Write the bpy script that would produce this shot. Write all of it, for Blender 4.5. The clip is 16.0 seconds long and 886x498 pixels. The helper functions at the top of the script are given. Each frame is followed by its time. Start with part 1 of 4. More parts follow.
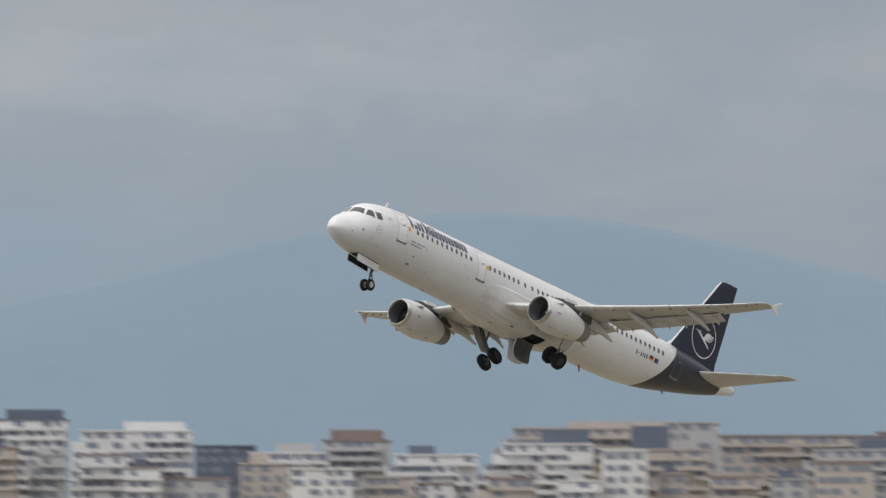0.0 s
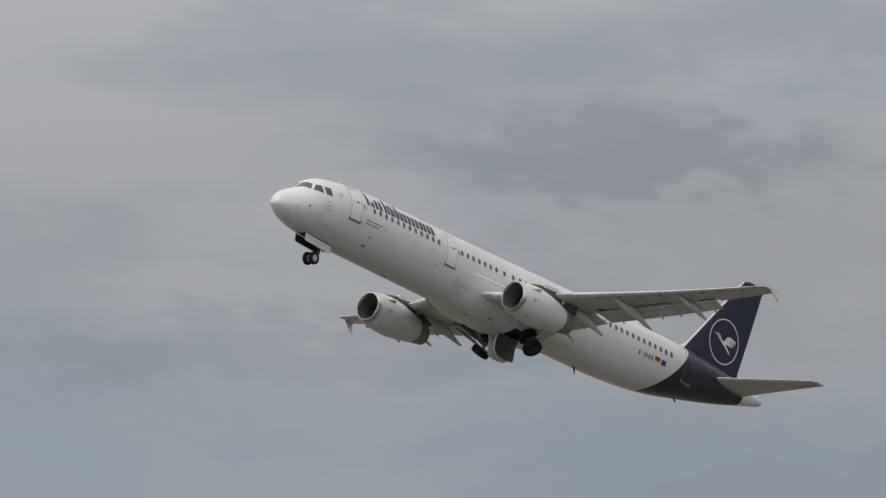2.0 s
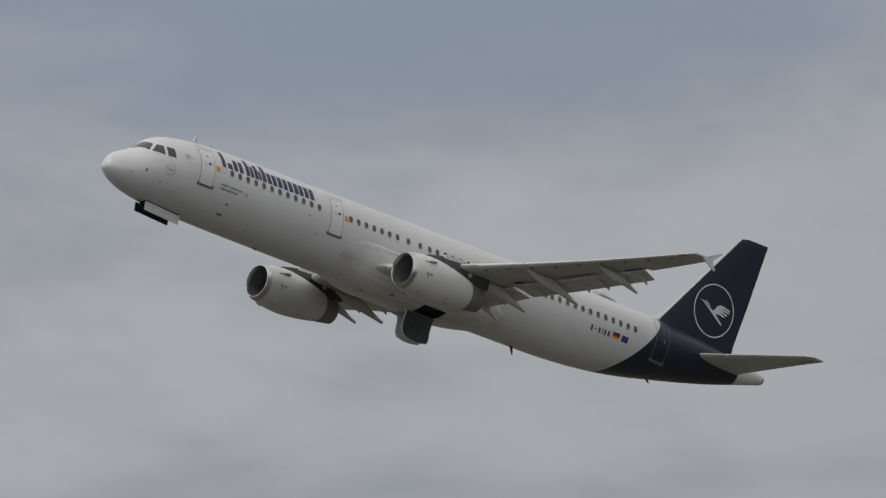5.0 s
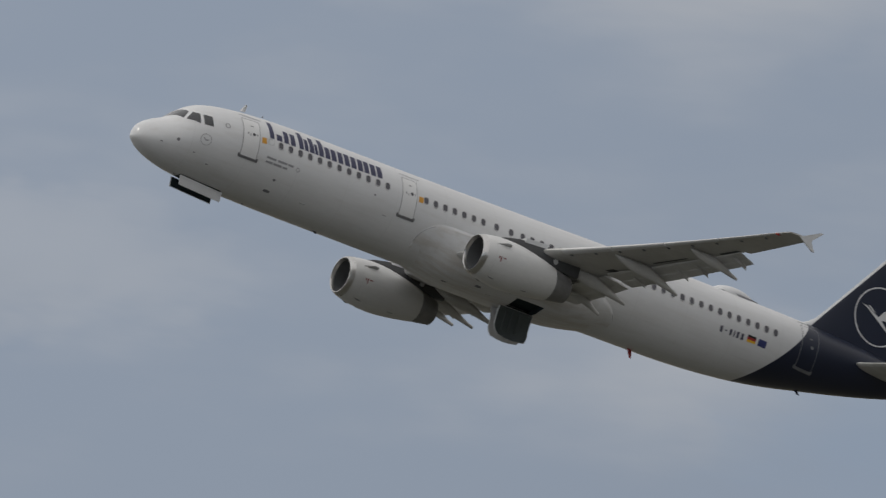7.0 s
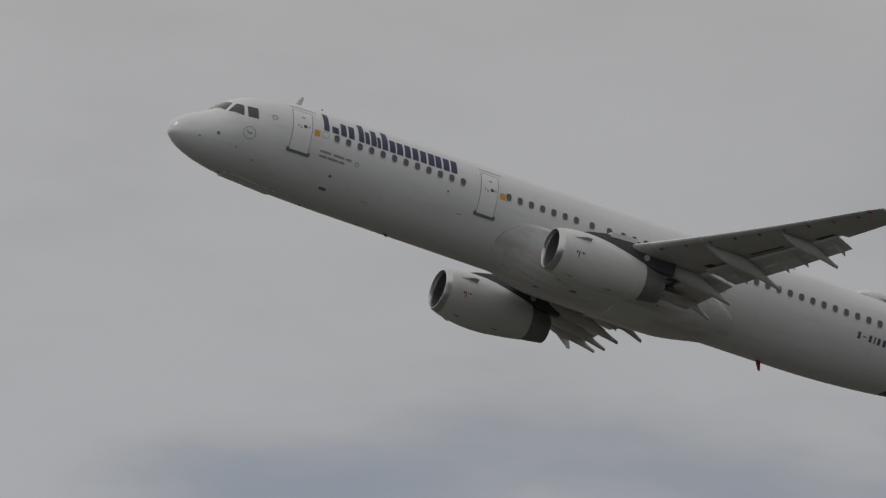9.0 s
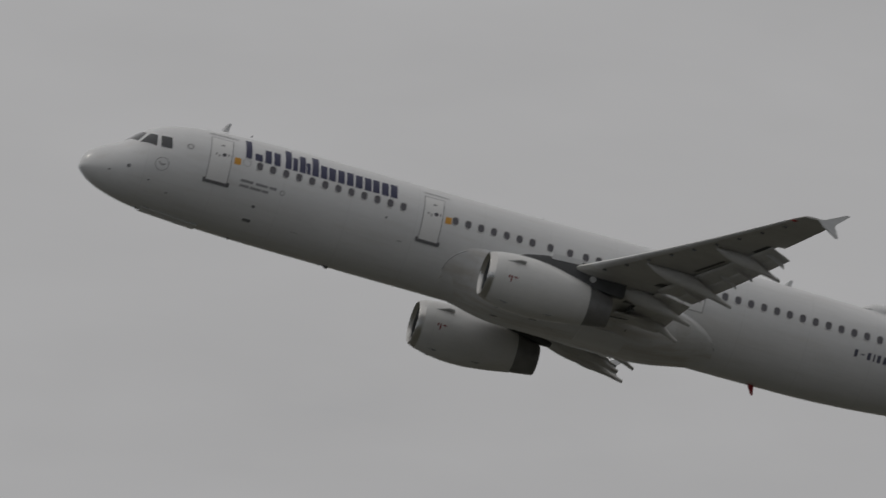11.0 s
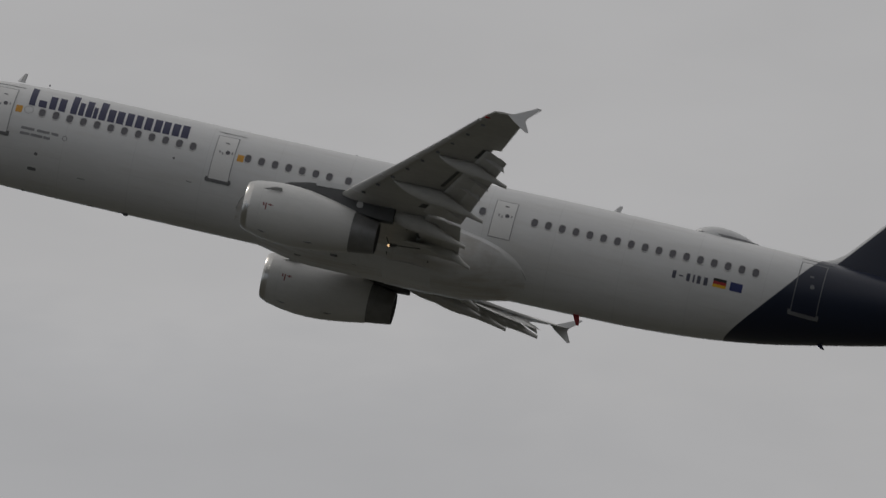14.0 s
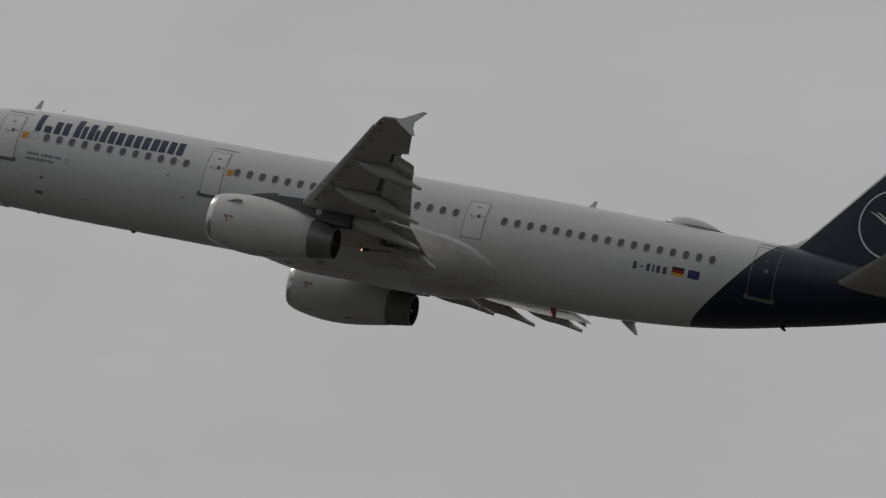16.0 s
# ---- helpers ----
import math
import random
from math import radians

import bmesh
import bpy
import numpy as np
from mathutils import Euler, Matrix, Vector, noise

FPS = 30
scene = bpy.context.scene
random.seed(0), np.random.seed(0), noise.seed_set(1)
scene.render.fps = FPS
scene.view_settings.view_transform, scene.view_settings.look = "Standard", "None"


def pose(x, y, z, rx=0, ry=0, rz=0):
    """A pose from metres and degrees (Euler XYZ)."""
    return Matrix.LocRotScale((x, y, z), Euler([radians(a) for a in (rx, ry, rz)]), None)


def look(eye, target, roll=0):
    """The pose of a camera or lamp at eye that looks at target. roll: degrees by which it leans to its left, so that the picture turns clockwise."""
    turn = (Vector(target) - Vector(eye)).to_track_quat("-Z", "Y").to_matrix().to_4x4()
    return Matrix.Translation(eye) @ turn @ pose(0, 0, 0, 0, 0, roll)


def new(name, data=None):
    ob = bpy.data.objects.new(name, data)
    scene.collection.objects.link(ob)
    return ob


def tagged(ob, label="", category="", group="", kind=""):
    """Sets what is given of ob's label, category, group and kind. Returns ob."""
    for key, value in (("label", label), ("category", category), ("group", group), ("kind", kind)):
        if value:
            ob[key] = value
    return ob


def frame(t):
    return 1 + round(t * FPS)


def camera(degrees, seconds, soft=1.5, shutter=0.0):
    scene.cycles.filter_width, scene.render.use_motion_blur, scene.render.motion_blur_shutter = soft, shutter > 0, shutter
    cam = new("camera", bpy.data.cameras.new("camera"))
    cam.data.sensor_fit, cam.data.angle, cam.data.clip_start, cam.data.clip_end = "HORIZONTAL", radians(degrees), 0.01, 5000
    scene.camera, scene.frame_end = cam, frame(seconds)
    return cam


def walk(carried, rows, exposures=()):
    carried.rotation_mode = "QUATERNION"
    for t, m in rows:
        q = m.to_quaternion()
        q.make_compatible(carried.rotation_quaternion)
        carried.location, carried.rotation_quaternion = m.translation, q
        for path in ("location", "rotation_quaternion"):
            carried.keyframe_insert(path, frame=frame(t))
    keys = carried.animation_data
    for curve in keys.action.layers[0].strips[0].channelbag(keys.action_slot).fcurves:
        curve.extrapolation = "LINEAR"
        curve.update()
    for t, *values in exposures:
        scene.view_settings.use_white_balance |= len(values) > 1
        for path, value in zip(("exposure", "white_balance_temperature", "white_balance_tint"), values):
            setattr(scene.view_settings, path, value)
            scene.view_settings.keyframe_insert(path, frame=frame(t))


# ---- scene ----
CAMERA_ROWS = [
    (0.00, 0.00, 0.00, 6.00, 90.845, -0.036, -0.001),
    (0.50, 0.00, 0.00, 6.00, 91.234, 0.049, 1.055),
    (1.00, 0.00, 0.00, 6.00, 91.566, 0.013, 2.252),
    (1.50, 0.00, 0.00, 6.00, 91.982, 0.038, 3.363),
    (2.00, 0.00, 0.00, 6.00, 92.352, 0.007, 4.774),
    (2.50, 0.00, 0.00, 6.00, 92.713, -0.061, 5.985),
    (3.00, 0.00, 0.00, 6.00, 93.077, 0.006, 7.374),
    (3.50, 0.00, 0.00, 6.00, 93.499, -0.045, 8.744),
    (4.00, 0.00, 0.00, 6.00, 93.909, -0.038, 10.167),
    (4.20, 0.00, 0.00, 6.00, 94.083, 0.047, 10.848),
    (4.70, 0.00, 0.00, 6.00, 94.491, 0.000, 12.551),
    (5.20, 0.00, 0.00, 6.00, 94.915, 0.000, 14.382),
    (5.70, 0.00, 0.00, 6.00, 95.366, 0.000, 16.347),
    (6.30, 0.00, 0.00, 6.00, 95.955, 0.041, 18.900),
    (6.50, 0.00, 0.00, 6.00, 96.189, -0.009, 19.848),
    (7.00, 0.00, 0.00, 6.00, 96.776, 0.006, 22.395),
    (7.50, 0.00, 0.00, 6.00, 97.317, -0.044, 24.920),
    (8.00, 0.00, 0.00, 6.00, 97.905, -0.014, 27.465),
    (8.50, 0.00, 0.00, 6.00, 98.554, 0.001, 30.144),
    (8.70, 0.00, 0.00, 6.00, 98.798, -0.003, 31.219),
    (9.20, 0.00, 0.00, 6.00, 99.407, 0.000, 33.954),
    (9.70, 0.00, 0.00, 6.00, 99.994, 0.000, 36.809),
    (10.20, 0.00, 0.00, 6.00, 100.561, 0.000, 39.782),
    (10.80, 0.00, 0.00, 6.00, 101.214, 0.079, 43.511),
    (11.00, 0.00, 0.00, 6.00, 101.475, -0.022, 44.654),
    (11.50, 0.00, 0.00, 6.00, 102.004, -0.006, 47.848),
    (12.00, 0.00, 0.00, 6.00, 102.497, -0.024, 50.969),
    (12.50, 0.00, 0.00, 6.00, 102.994, -0.077, 54.026),
    (13.00, 0.00, 0.00, 6.00, 103.428, -0.000, 57.333),
    (13.50, 0.00, 0.00, 6.00, 103.795, 0.022, 60.462),
    (14.00, 0.00, 0.00, 6.00, 103.972, 0.009, 63.398),
    (14.50, 0.00, 0.00, 6.00, 104.204, -0.013, 66.294),
    (15.00, 0.00, 0.00, 6.00, 104.543, 0.021, 69.112),
    (15.50, 0.00, 0.00, 6.00, 104.794, -0.028, 71.666),
    (16.00, 0.00, 0.00, 6.00, 104.947, 0.008, 74.296),
]
cam = camera(3.0, 16.0, soft=1.25, shutter=0.4)
walk(cam, [(t, pose(*p)) for t, *p in CAMERA_ROWS],
     exposures=[(0, 0.12), (0.5, 0.02), (1.0, -0.06), (1.5, -0.08), (2.5, -0.28), (4.2, -0.55), (6.5, -0.60), (7.0, -0.63), (8.0, -0.88), (8.7, -0.99), (11.0, -1.22), (11.5, -1.30), (12.0, -1.36), (12.5, -1.25), (13.5, -1.27), (14.0, -1.35), (14.5, -1.35), (15.4, -1.37), (16.0, -1.49)])

# ---- world and sun ----
SUN_AZ, SUN_EL = radians(222), radians(52)
SUN_DIR = Vector((math.cos(SUN_AZ) * math.cos(SUN_EL), math.sin(SUN_AZ) * math.cos(SUN_EL), math.sin(SUN_EL)))


def nodes_of(tree):
    """Short helpers that add a node and wire its inputs."""
    def add(kind, out=0, props=None, **ins):
        n = tree.nodes.new(kind)
        props = props or {}
        if "operation" in props:
            n.operation = props["operation"]
        if "use_clamp" in props:
            n.use_clamp = props["use_clamp"]
        if "data_type" in props:
            n.data_type = props["data_type"]
        if "blend_type" in props:
            n.blend_type = props["blend_type"]
        if "interpolation_type" in props:
            n.interpolation_type = props["interpolation_type"]
        for k, v in ins.items():
            key = int(k[1:]) if k[0] == "i" and k[1:].isdigit() else k.replace("_", " ")
            if isinstance(v, bpy.types.NodeSocket):
                tree.links.new(v, n.inputs[key])
            else:
                n.inputs[key].default_value = v
        return n.outputs[out]

    def maths(op, a, b=0.0, clamp=False):
        return add("ShaderNodeMath", props={"operation": op, "use_clamp": clamp}, i0=a, i1=b)

    def mix(f, a, b, kind="MIX"):
        return add("ShaderNodeMix", 2, {"data_type": "RGBA", "blend_type": kind}, i0=f, i6=a, i7=b)

    def smooth(v, lo, hi, a=0.0, b=1.0):
        return add("ShaderNodeMapRange", props={"interpolation_type": "SMOOTHSTEP"}, i0=v, i1=lo, i2=hi, i3=a, i4=b)
    return add, maths, mix, smooth


# cloud masses and blue gaps: bearing, height, half width, half height (degrees), strength
DARK_CLOUDS = [
    (6.25, 3.52, 0.62, 0.20, 0.95), (8.65, 2.86, 0.85, 0.26, 0.62), (7.85, 3.46, 0.62, 0.08, 0.55),
    (8.18, 3.93, 0.28, 0.13, 0.50), (8.82, 3.86, 0.14, 0.10, 0.32), (9.3, 2.86, 1.2, 0.24, 0.48), (7.5, 2.72, 0.6, 0.2, 0.45), (9.55, 4.62, 1.30, 0.36, 0.85),
    (11.45, 3.36, 0.36, 0.14, 0.62), (10.75, 3.10, 0.50, 0.10, 0.45), (4.2, 2.65, 0.7, 0.13, 0.45),
    (5.2, 2.0, 1.0, 0.12, 0.35), (3.3, 1.55, 0.8, 0.10, 0.30), (65.5, 13.2, 2.8, 0.5, 0.22), (26.6, 8.75, 2.6, 0.35, 0.28),
]
PALE_CLOUDS = [
    (7.6, 3.85, 1.9, 0.42, 0.75), (1.9, 1.92, 1.1, 0.13, 0.55), (7.3, 3.22, 0.7, 0.10, 0.40), (10.4, 3.6, 0.9, 0.35, 0.55),
    (19.0, 5.58, 0.9, 0.22, 0.35), (3.0, 2.45, 1.5, 0.30, 0.30), (3.4, 2.78, 0.7, 0.20, 0.60), (0.3, 1.4, 1.4, 0.14, 0.35), (4.6, 2.42, 0.8, 0.09, 0.35),
]
VEIL_CLOUDS = [(27.7, 7.18, 2.0, 0.46, 0.88), (25.9, 6.95, 1.2, 0.55, 0.50), (24.2, 6.75, 1.0, 0.28, 0.40), (3.0, 2.40, 2.0, 0.60, 0.95), (5.2, 2.4, 1.5, 0.5, 0.8), (18.9, 5.5, 1.2, 0.35, 0.5)]
SKY_GAPS = [
    (28.7, 7.80, 0.95, 0.19, 1.0), (26.3, 8.05, 0.75, 0.24, 0.85), (20.9, 6.2, 0.45, 0.35, 0.35), (19.0, 6.35, 0.7, 0.10, 0.35), (2.4, 0.85, 1.6, 0.22, 0.45),
]


def make_world():
    w = bpy.data.worlds.new("sky")
    scene.world = w
    w.use_nodes = True
    t = w.node_tree
    t.nodes.clear()
    add, maths, mix, smooth = nodes_of(t)
    sky = t.nodes.new("ShaderNodeTexSky")
    sky.sky_type, sky.sun_disc = "NISHITA", False
    sky.sun_elevation, sky.sun_rotation = SUN_EL, math.pi / 2 - SUN_AZ
    sky.air_density, sky.dust_density = 1.0, 2.0
    gen = add("ShaderNodeTexCoord")
    dot = add("ShaderNodeVectorMath", 1, {"operation": "DOT_PRODUCT"}, i0=gen, i1=tuple(SUN_DIR))
    sep = t.nodes.new("ShaderNodeSeparateXYZ")
    t.links.new(gen, sep.inputs[0])
    high = sep.outputs[2]
    # layered cloud, wider than high
    stretch = add("ShaderNodeVectorMath", props={"operation": "MULTIPLY"}, i0=gen, i1=(32.0, 32.0, 88.0))
    big = add("ShaderNodeTexNoise", Vector=stretch, Scale=0.75, Detail=5.0, Roughness=0.5, Distortion=0.1)
    small = add("ShaderNodeTexNoise", Vector=stretch, Scale=1.6, Detail=6.0, Roughness=0.55, Distortion=0.1)
    broad = add("ShaderNodeTexNoise", Vector=gen, Scale=9.0, Detail=2.0, Roughness=0.5)
    cover = maths("ADD", maths("MULTIPLY", big, 0.55), maths("MULTIPLY", small, 0.45))
    # bearing (left of the y axis) and height in degrees, made uneven for ragged cloud edges
    bearing = maths("MULTIPLY", maths("ARCTAN2", maths("MULTIPLY", sep.outputs[0], -1.0), sep.outputs[1]), 57.2958)
    height = maths("MULTIPLY", maths("ARCSINE", high), 57.2958)
    ragged = add("ShaderNodeVectorMath", props={"operation": "MULTIPLY"}, i0=gen, i1=(57.3, 57.3, 110.0))
    n1 = add("ShaderNodeTexNoise", Vector=ragged, Scale=1.1, Detail=7.0, Roughness=0.58)
    n2 = add("ShaderNodeTexNoise", Vector=ragged, Scale=2.1, Detail=6.0, Roughness=0.55)
    bearing = maths("ADD", bearing, maths("MULTIPLY", maths("SUBTRACT", n1, 0.5), 1.5))
    height = maths("ADD", height, maths("MULTIPLY", maths("SUBTRACT", n2, 0.5), 0.55))
    n3 = add("ShaderNodeTexNoise", Vector=ragged, Scale=6.0, Detail=5.0, Roughness=0.6)
    n4 = add("ShaderNodeTexNoise", Vector=ragged, Scale=7.5, Detail=5.0, Roughness=0.6)
    bearing = maths("ADD", bearing, maths("MULTIPLY", maths("SUBTRACT", n3, 0.5), 0.55))
    height = maths("ADD", height, maths("MULTIPLY", maths("SUBTRACT", n4, 0.5), 0.30))

    def masses(rows):
        total = None
        for az, el, wa, we, k in rows:
            p, q = maths("DIVIDE", maths("SUBTRACT", bearing, az), wa), maths("DIVIDE", maths("SUBTRACT", height, el), we)
            d = maths("ADD", maths("MULTIPLY", p, p), maths("MULTIPLY", q, q))
            m = smooth(d, 0.1, 2.0, k, 0.0)
            total = m if total is None else maths("MAXIMUM", total, m)
        return total
    dark = masses(DARK_CLOUDS)
    pale = masses(PALE_CLOUDS)
    gaps = masses(SKY_GAPS)
    # thin haze low down, a broken grey layer, a paler gap, then closed overcast
    layer = maths("ADD", smooth(high, 0.008, 0.050, -0.12, 0.20), maths("ADD", smooth(high, 0.080, 0.102, 0.0, -0.30), smooth(high, 0.124, 0.168, 0.0, 0.52)))
    veil = smooth(maths("ADD", maths("ADD", cover, maths("MULTIPLY", broad, 0.2)), layer), 0.44, 0.86)
    veil = maths("MAXIMUM", veil, maths("MAXIMUM", masses(VEIL_CLOUDS), maths("MAXIMUM", dark, pale)))
    veil = maths("MULTIPLY", veil, maths("SUBTRACT", 1.0, gaps))
    rough = smooth(cover, 0.38, 0.58, 0.88, 1.04)
    calm = smooth(high, 0.13, 0.19)
    even = maths("ADD", 1.0, maths("MULTIPLY", maths("SUBTRACT", cover, 0.5), 0.30))
    shade = maths("ADD", maths("MULTIPLY", rough, maths("SUBTRACT", 1.0, calm)), maths("MULTIPLY", calm, even))
    shade = maths("MULTIPLY", shade, maths("SUBTRACT", 1.0, maths("MULTIPLY", dark, 0.36)))
    shade = maths("MULTIPLY", shade, maths("ADD", 1.0, maths("MULTIPLY", maths("MULTIPLY", pale, maths("SUBTRACT", 1.0, dark)), 0.24)))
    glow = maths("MAXIMUM", 0.13, maths("ADD", 0.40, maths("MULTIPLY", maths("ADD", dot, 0.39), 0.68)))
    glow = maths("MINIMUM", glow, 1.02)
    shade = maths("MULTIPLY", shade, smooth(high, 0.040, 0.066, 0.92, 1.12))
    tint = mix(smooth(high, 0.12, 0.19), (0.955, 0.985, 1.04, 1), (0.995, 0.99, 1.0, 1))
    tint = mix(dark, tint, mix(1.0, tint, (0.955, 0.99, 1.045, 1), "MULTIPLY"))
    grey = mix(1.0, tint, add("ShaderNodeCombineColor", i0=shade, i1=shade, i2=shade), "MULTIPLY")
    cloud = mix(1.0, grey, add("ShaderNodeCombineColor", i0=glow, i1=glow, i2=glow), "MULTIPLY")
    clear = mix(1.0, sky.outputs[0], (0.085, 0.085, 0.085, 1), "MULTIPLY")
    haze = mix(0.85, clear, mix(1.0, mix(smooth(high, 0.02, 0.08), (0.72, 0.87, 1.04, 1), (0.72, 0.84, 1.05, 1)), add("ShaderNodeCombineColor", i0=glow, i1=glow, i2=glow), "MULTIPLY"))
    haze = mix(gaps, haze, mix(1.0, haze, (0.98, 1.06, 1.13, 1), "MULTIPLY"))
    col = mix(veil, haze, cloud)
    bg = t.nodes.new("ShaderNodeBackground")
    t.links.new(col, bg.inputs[0])
    out = t.nodes.new("ShaderNodeOutputWorld")
    t.links.new(bg.outputs[0], out.inputs[0])


make_world()
sun_data = bpy.data.lights.new("sun", "SUN")
sun_data.energy, sun_data.angle, sun_data.color = 1.2, radians(6), (1.0, 0.94, 0.85)
sun = new("sun", sun_data)
sun.matrix_world = look(SUN_DIR * 50, (0, 0, 0))


# ---- materials ----
def material(name, base, rough=0.5, metal=0.0, vary=0.08, scale=2.0, bump=0.0, streak=(1, 1, 1), coat=0.0, recipe=None, emit=None):
    m = bpy.data.materials.new(name)
    m.use_nodes = True
    t = m.node_tree
    b = t.nodes["Principled BSDF"]
    add, maths, mix, smooth = nodes_of(t)
    obj = add("ShaderNodeTexCoord", 3)
    vec = add("ShaderNodeVectorMath", props={"operation": "MULTIPLY"}, i0=obj, i1=streak)
    n1 = add("ShaderNodeTexNoise", Vector=vec, Scale=scale, Detail=6.0, Roughness=0.6)
    n2 = add("ShaderNodeTexNoise", Vector=vec, Scale=scale * 7, Detail=3.0, Roughness=0.6)
    both = maths("ADD", maths("MULTIPLY", n1, 0.65), maths("MULTIPLY", n2, 0.35))
    gain = smooth(both, 0.3, 0.7, 1 - vary, 1 + vary * 0.5)
    col = (*base, 1)
    if recipe:
        col = recipe(obj, add, maths, mix, smooth)
    final = mix(1.0, col, add("ShaderNodeCombineColor", i0=gain, i1=gain, i2=gain), "MULTIPLY")
    t.links.new(final, b.inputs["Base Color"])
    b.inputs["Metallic"].default_value = metal
    t.links.new(smooth(both, 0.3, 0.7, rough * 0.85, min(1, rough * 1.2)), b.inputs["Roughness"])
    b.inputs["Coat Weight"].default_value = coat
    b.inputs["Coat Roughness"].default_value = 0.12
    if bump:
        bp = add("ShaderNodeBump", Height=both, Strength=bump, Distance=0.02)
        t.links.new(bp, b.inputs["Normal"])
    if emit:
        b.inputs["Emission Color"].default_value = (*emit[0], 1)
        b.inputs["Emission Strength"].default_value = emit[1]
    return m


NAVY = (0.007, 0.012, 0.031)
WHITE = (0.635, 0.64, 0.645)


def hull_paint(obj, add, maths, mix, smooth):
    """White hull, dark blue tail with a slanted edge, faint skin joints and grime."""
    sep = add("ShaderNodeSeparateXYZ", Vector=obj).node
    s, z = sep.outputs[0], sep.outputs[2]
    edge = maths("SUBTRACT", s, maths("ADD", 35.15, maths("SUBTRACT", maths("MULTIPLY", z, 0.82), maths("MULTIPLY", maths("MULTIPLY", z, z), 0.06))))
    blue = maths("MULTIPLY", smooth(edge, -0.01, 0.01), smooth(s, 42.55, 42.57, 1.0, 0.0))
    ring = maths("PINGPONG", maths("ADD", s, 0.4), 1.35)
    joint = smooth(ring, 0.0, 0.018, 0.90, 1.0)
    lap = smooth(maths("ABSOLUTE", maths("ADD", z, 1.02)), 0.0, 0.014, 0.92, 1.0)
    lap2 = smooth(maths("ABSOLUTE", maths("SUBTRACT", z, 1.72)), 0.0, 0.012, 0.94, 1.0)
    lines = maths("MULTIPLY", joint, maths("MULTIPLY", lap, lap2))
    st = add("ShaderNodeVectorMath", props={"operation": "MULTIPLY"}, i0=obj, i1=(0.35, 2.5, 2.5))
    dirt = smooth(add("ShaderNodeTexNoise", Vector=st, Scale=1.2, Detail=6.0), 0.48, 0.75, 0.0, 0.22)
    white = mix(dirt, (*WHITE, 1), (0.49, 0.47, 0.44, 1))
    white = mix(1.0, white, add("ShaderNodeCombineColor", i0=lines, i1=lines, i2=lines), "MULTIPLY")
    return mix(blue, white, (*NAVY, 1))


def fin_paint(obj, add, maths, mix, smooth):
    """Dark blue fin with a white leading edge and root fillet."""
    sep = add("ShaderNodeSeparateXYZ", Vector=obj).node
    s, z = sep.outputs[0], sep.outputs[2]
    lead = maths("SUBTRACT", s, maths("ADD", 37.10, maths("MULTIPLY", maths("SUBTRACT", z, 2.3), 0.795)))
    blue = smooth(lead, 0.13, 0.16)
    return mix(blue, (0.72, 0.72, 0.72, 1), (*NAVY, 1))


def belly_paint(obj, add, maths, mix, smooth):
    """White fairing with panel joints, brown oily streaks drawn aft and worn patches."""
    sep = add("ShaderNodeSeparateXYZ", Vector=obj).node
    s, y, z = sep.outputs
    cross = smooth(maths("PINGPONG", maths("ADD", s, 0.3), 0.62), 0.0, 0.016, 0.91, 1.0)
    along = smooth(maths("PINGPONG", maths("ADD", y, 0.2), 0.52), 0.0, 0.014, 0.92, 1.0)
    lines = maths("MULTIPLY", cross, along)
    st = add("ShaderNodeVectorMath", props={"operation": "MULTIPLY"}, i0=obj, i1=(0.28, 3.0, 2.0))
    streaks = smooth(add("ShaderNodeTexNoise", Vector=st, Scale=1.0, Detail=7.0, Roughness=0.6), 0.42, 0.66, 0.0, 0.34)
    worn = smooth(add("ShaderNodeTexNoise", Vector=obj, Scale=1.1, Detail=5.0, Roughness=0.65), 0.50, 0.62, 0.0, 0.24)
    col = mix(streaks, (*WHITE, 1), (0.34, 0.28, 0.21, 1))
    col = mix(worn, col, (0.44, 0.42, 0.39, 1))
    return mix(1.0, col, add("ShaderNodeCombineColor", i0=lines, i1=lines, i2=lines), "MULTIPLY")


M_BELLY = material("stained_fairing_paint", WHITE, 0.4, vary=0.06, scale=1.0, streak=(0.4, 1.5, 1.5), recipe=belly_paint)
M_HULL = material("white_hull_paint", WHITE, 0.34, vary=0.05, scale=0.8, streak=(0.4, 1.5, 1.5), coat=0.15, recipe=hull_paint)
M_WHITE = material("white_paint", WHITE, 0.38, vary=0.08, scale=1.2, streak=(0.5, 1.5, 1.5), coat=0.1)
M_DOOR = material("white_door_paint", (0.68, 0.68, 0.675), 0.36, vary=0.04, scale=1.2)
M_SEAM = material("grey_door_seal", (0.16, 0.16, 0.17), 0.6)
M_RIM_LINE = material("pale_grey_seal", (0.30, 0.30, 0.31), 0.6)
M_SCUFF = material("scuffed_metal_sill", (0.17, 0.17, 0.175), 0.55, 0.4)
M_FIN = material("blue_fin_paint", NAVY, 0.32, vary=0.08, scale=0.8, coat=0.04, recipe=fin_paint)
for m in (M_FIN, M_HULL):
    m.node_tree.nodes["Principled BSDF"].inputs["Specular IOR Level"].default_value = 0.42
M_NAVY = material("navy_paint", (0.02, 0.022, 0.07), 0.4)
M_WING = material("grey_wing_paint", (0.50, 0.495, 0.475), 0.42, vary=0.16, scale=0.9, streak=(0.5, 1.2, 1.2))
M_WINGDARK = material("dark_slot_shade_and_housing", (0.10, 0.10, 0.10), 0.6, vary=0.2)
M_SLAT = material("bright_slat_metal", (0.58, 0.58, 0.58), 0.36, 0.05, vary=0.06)
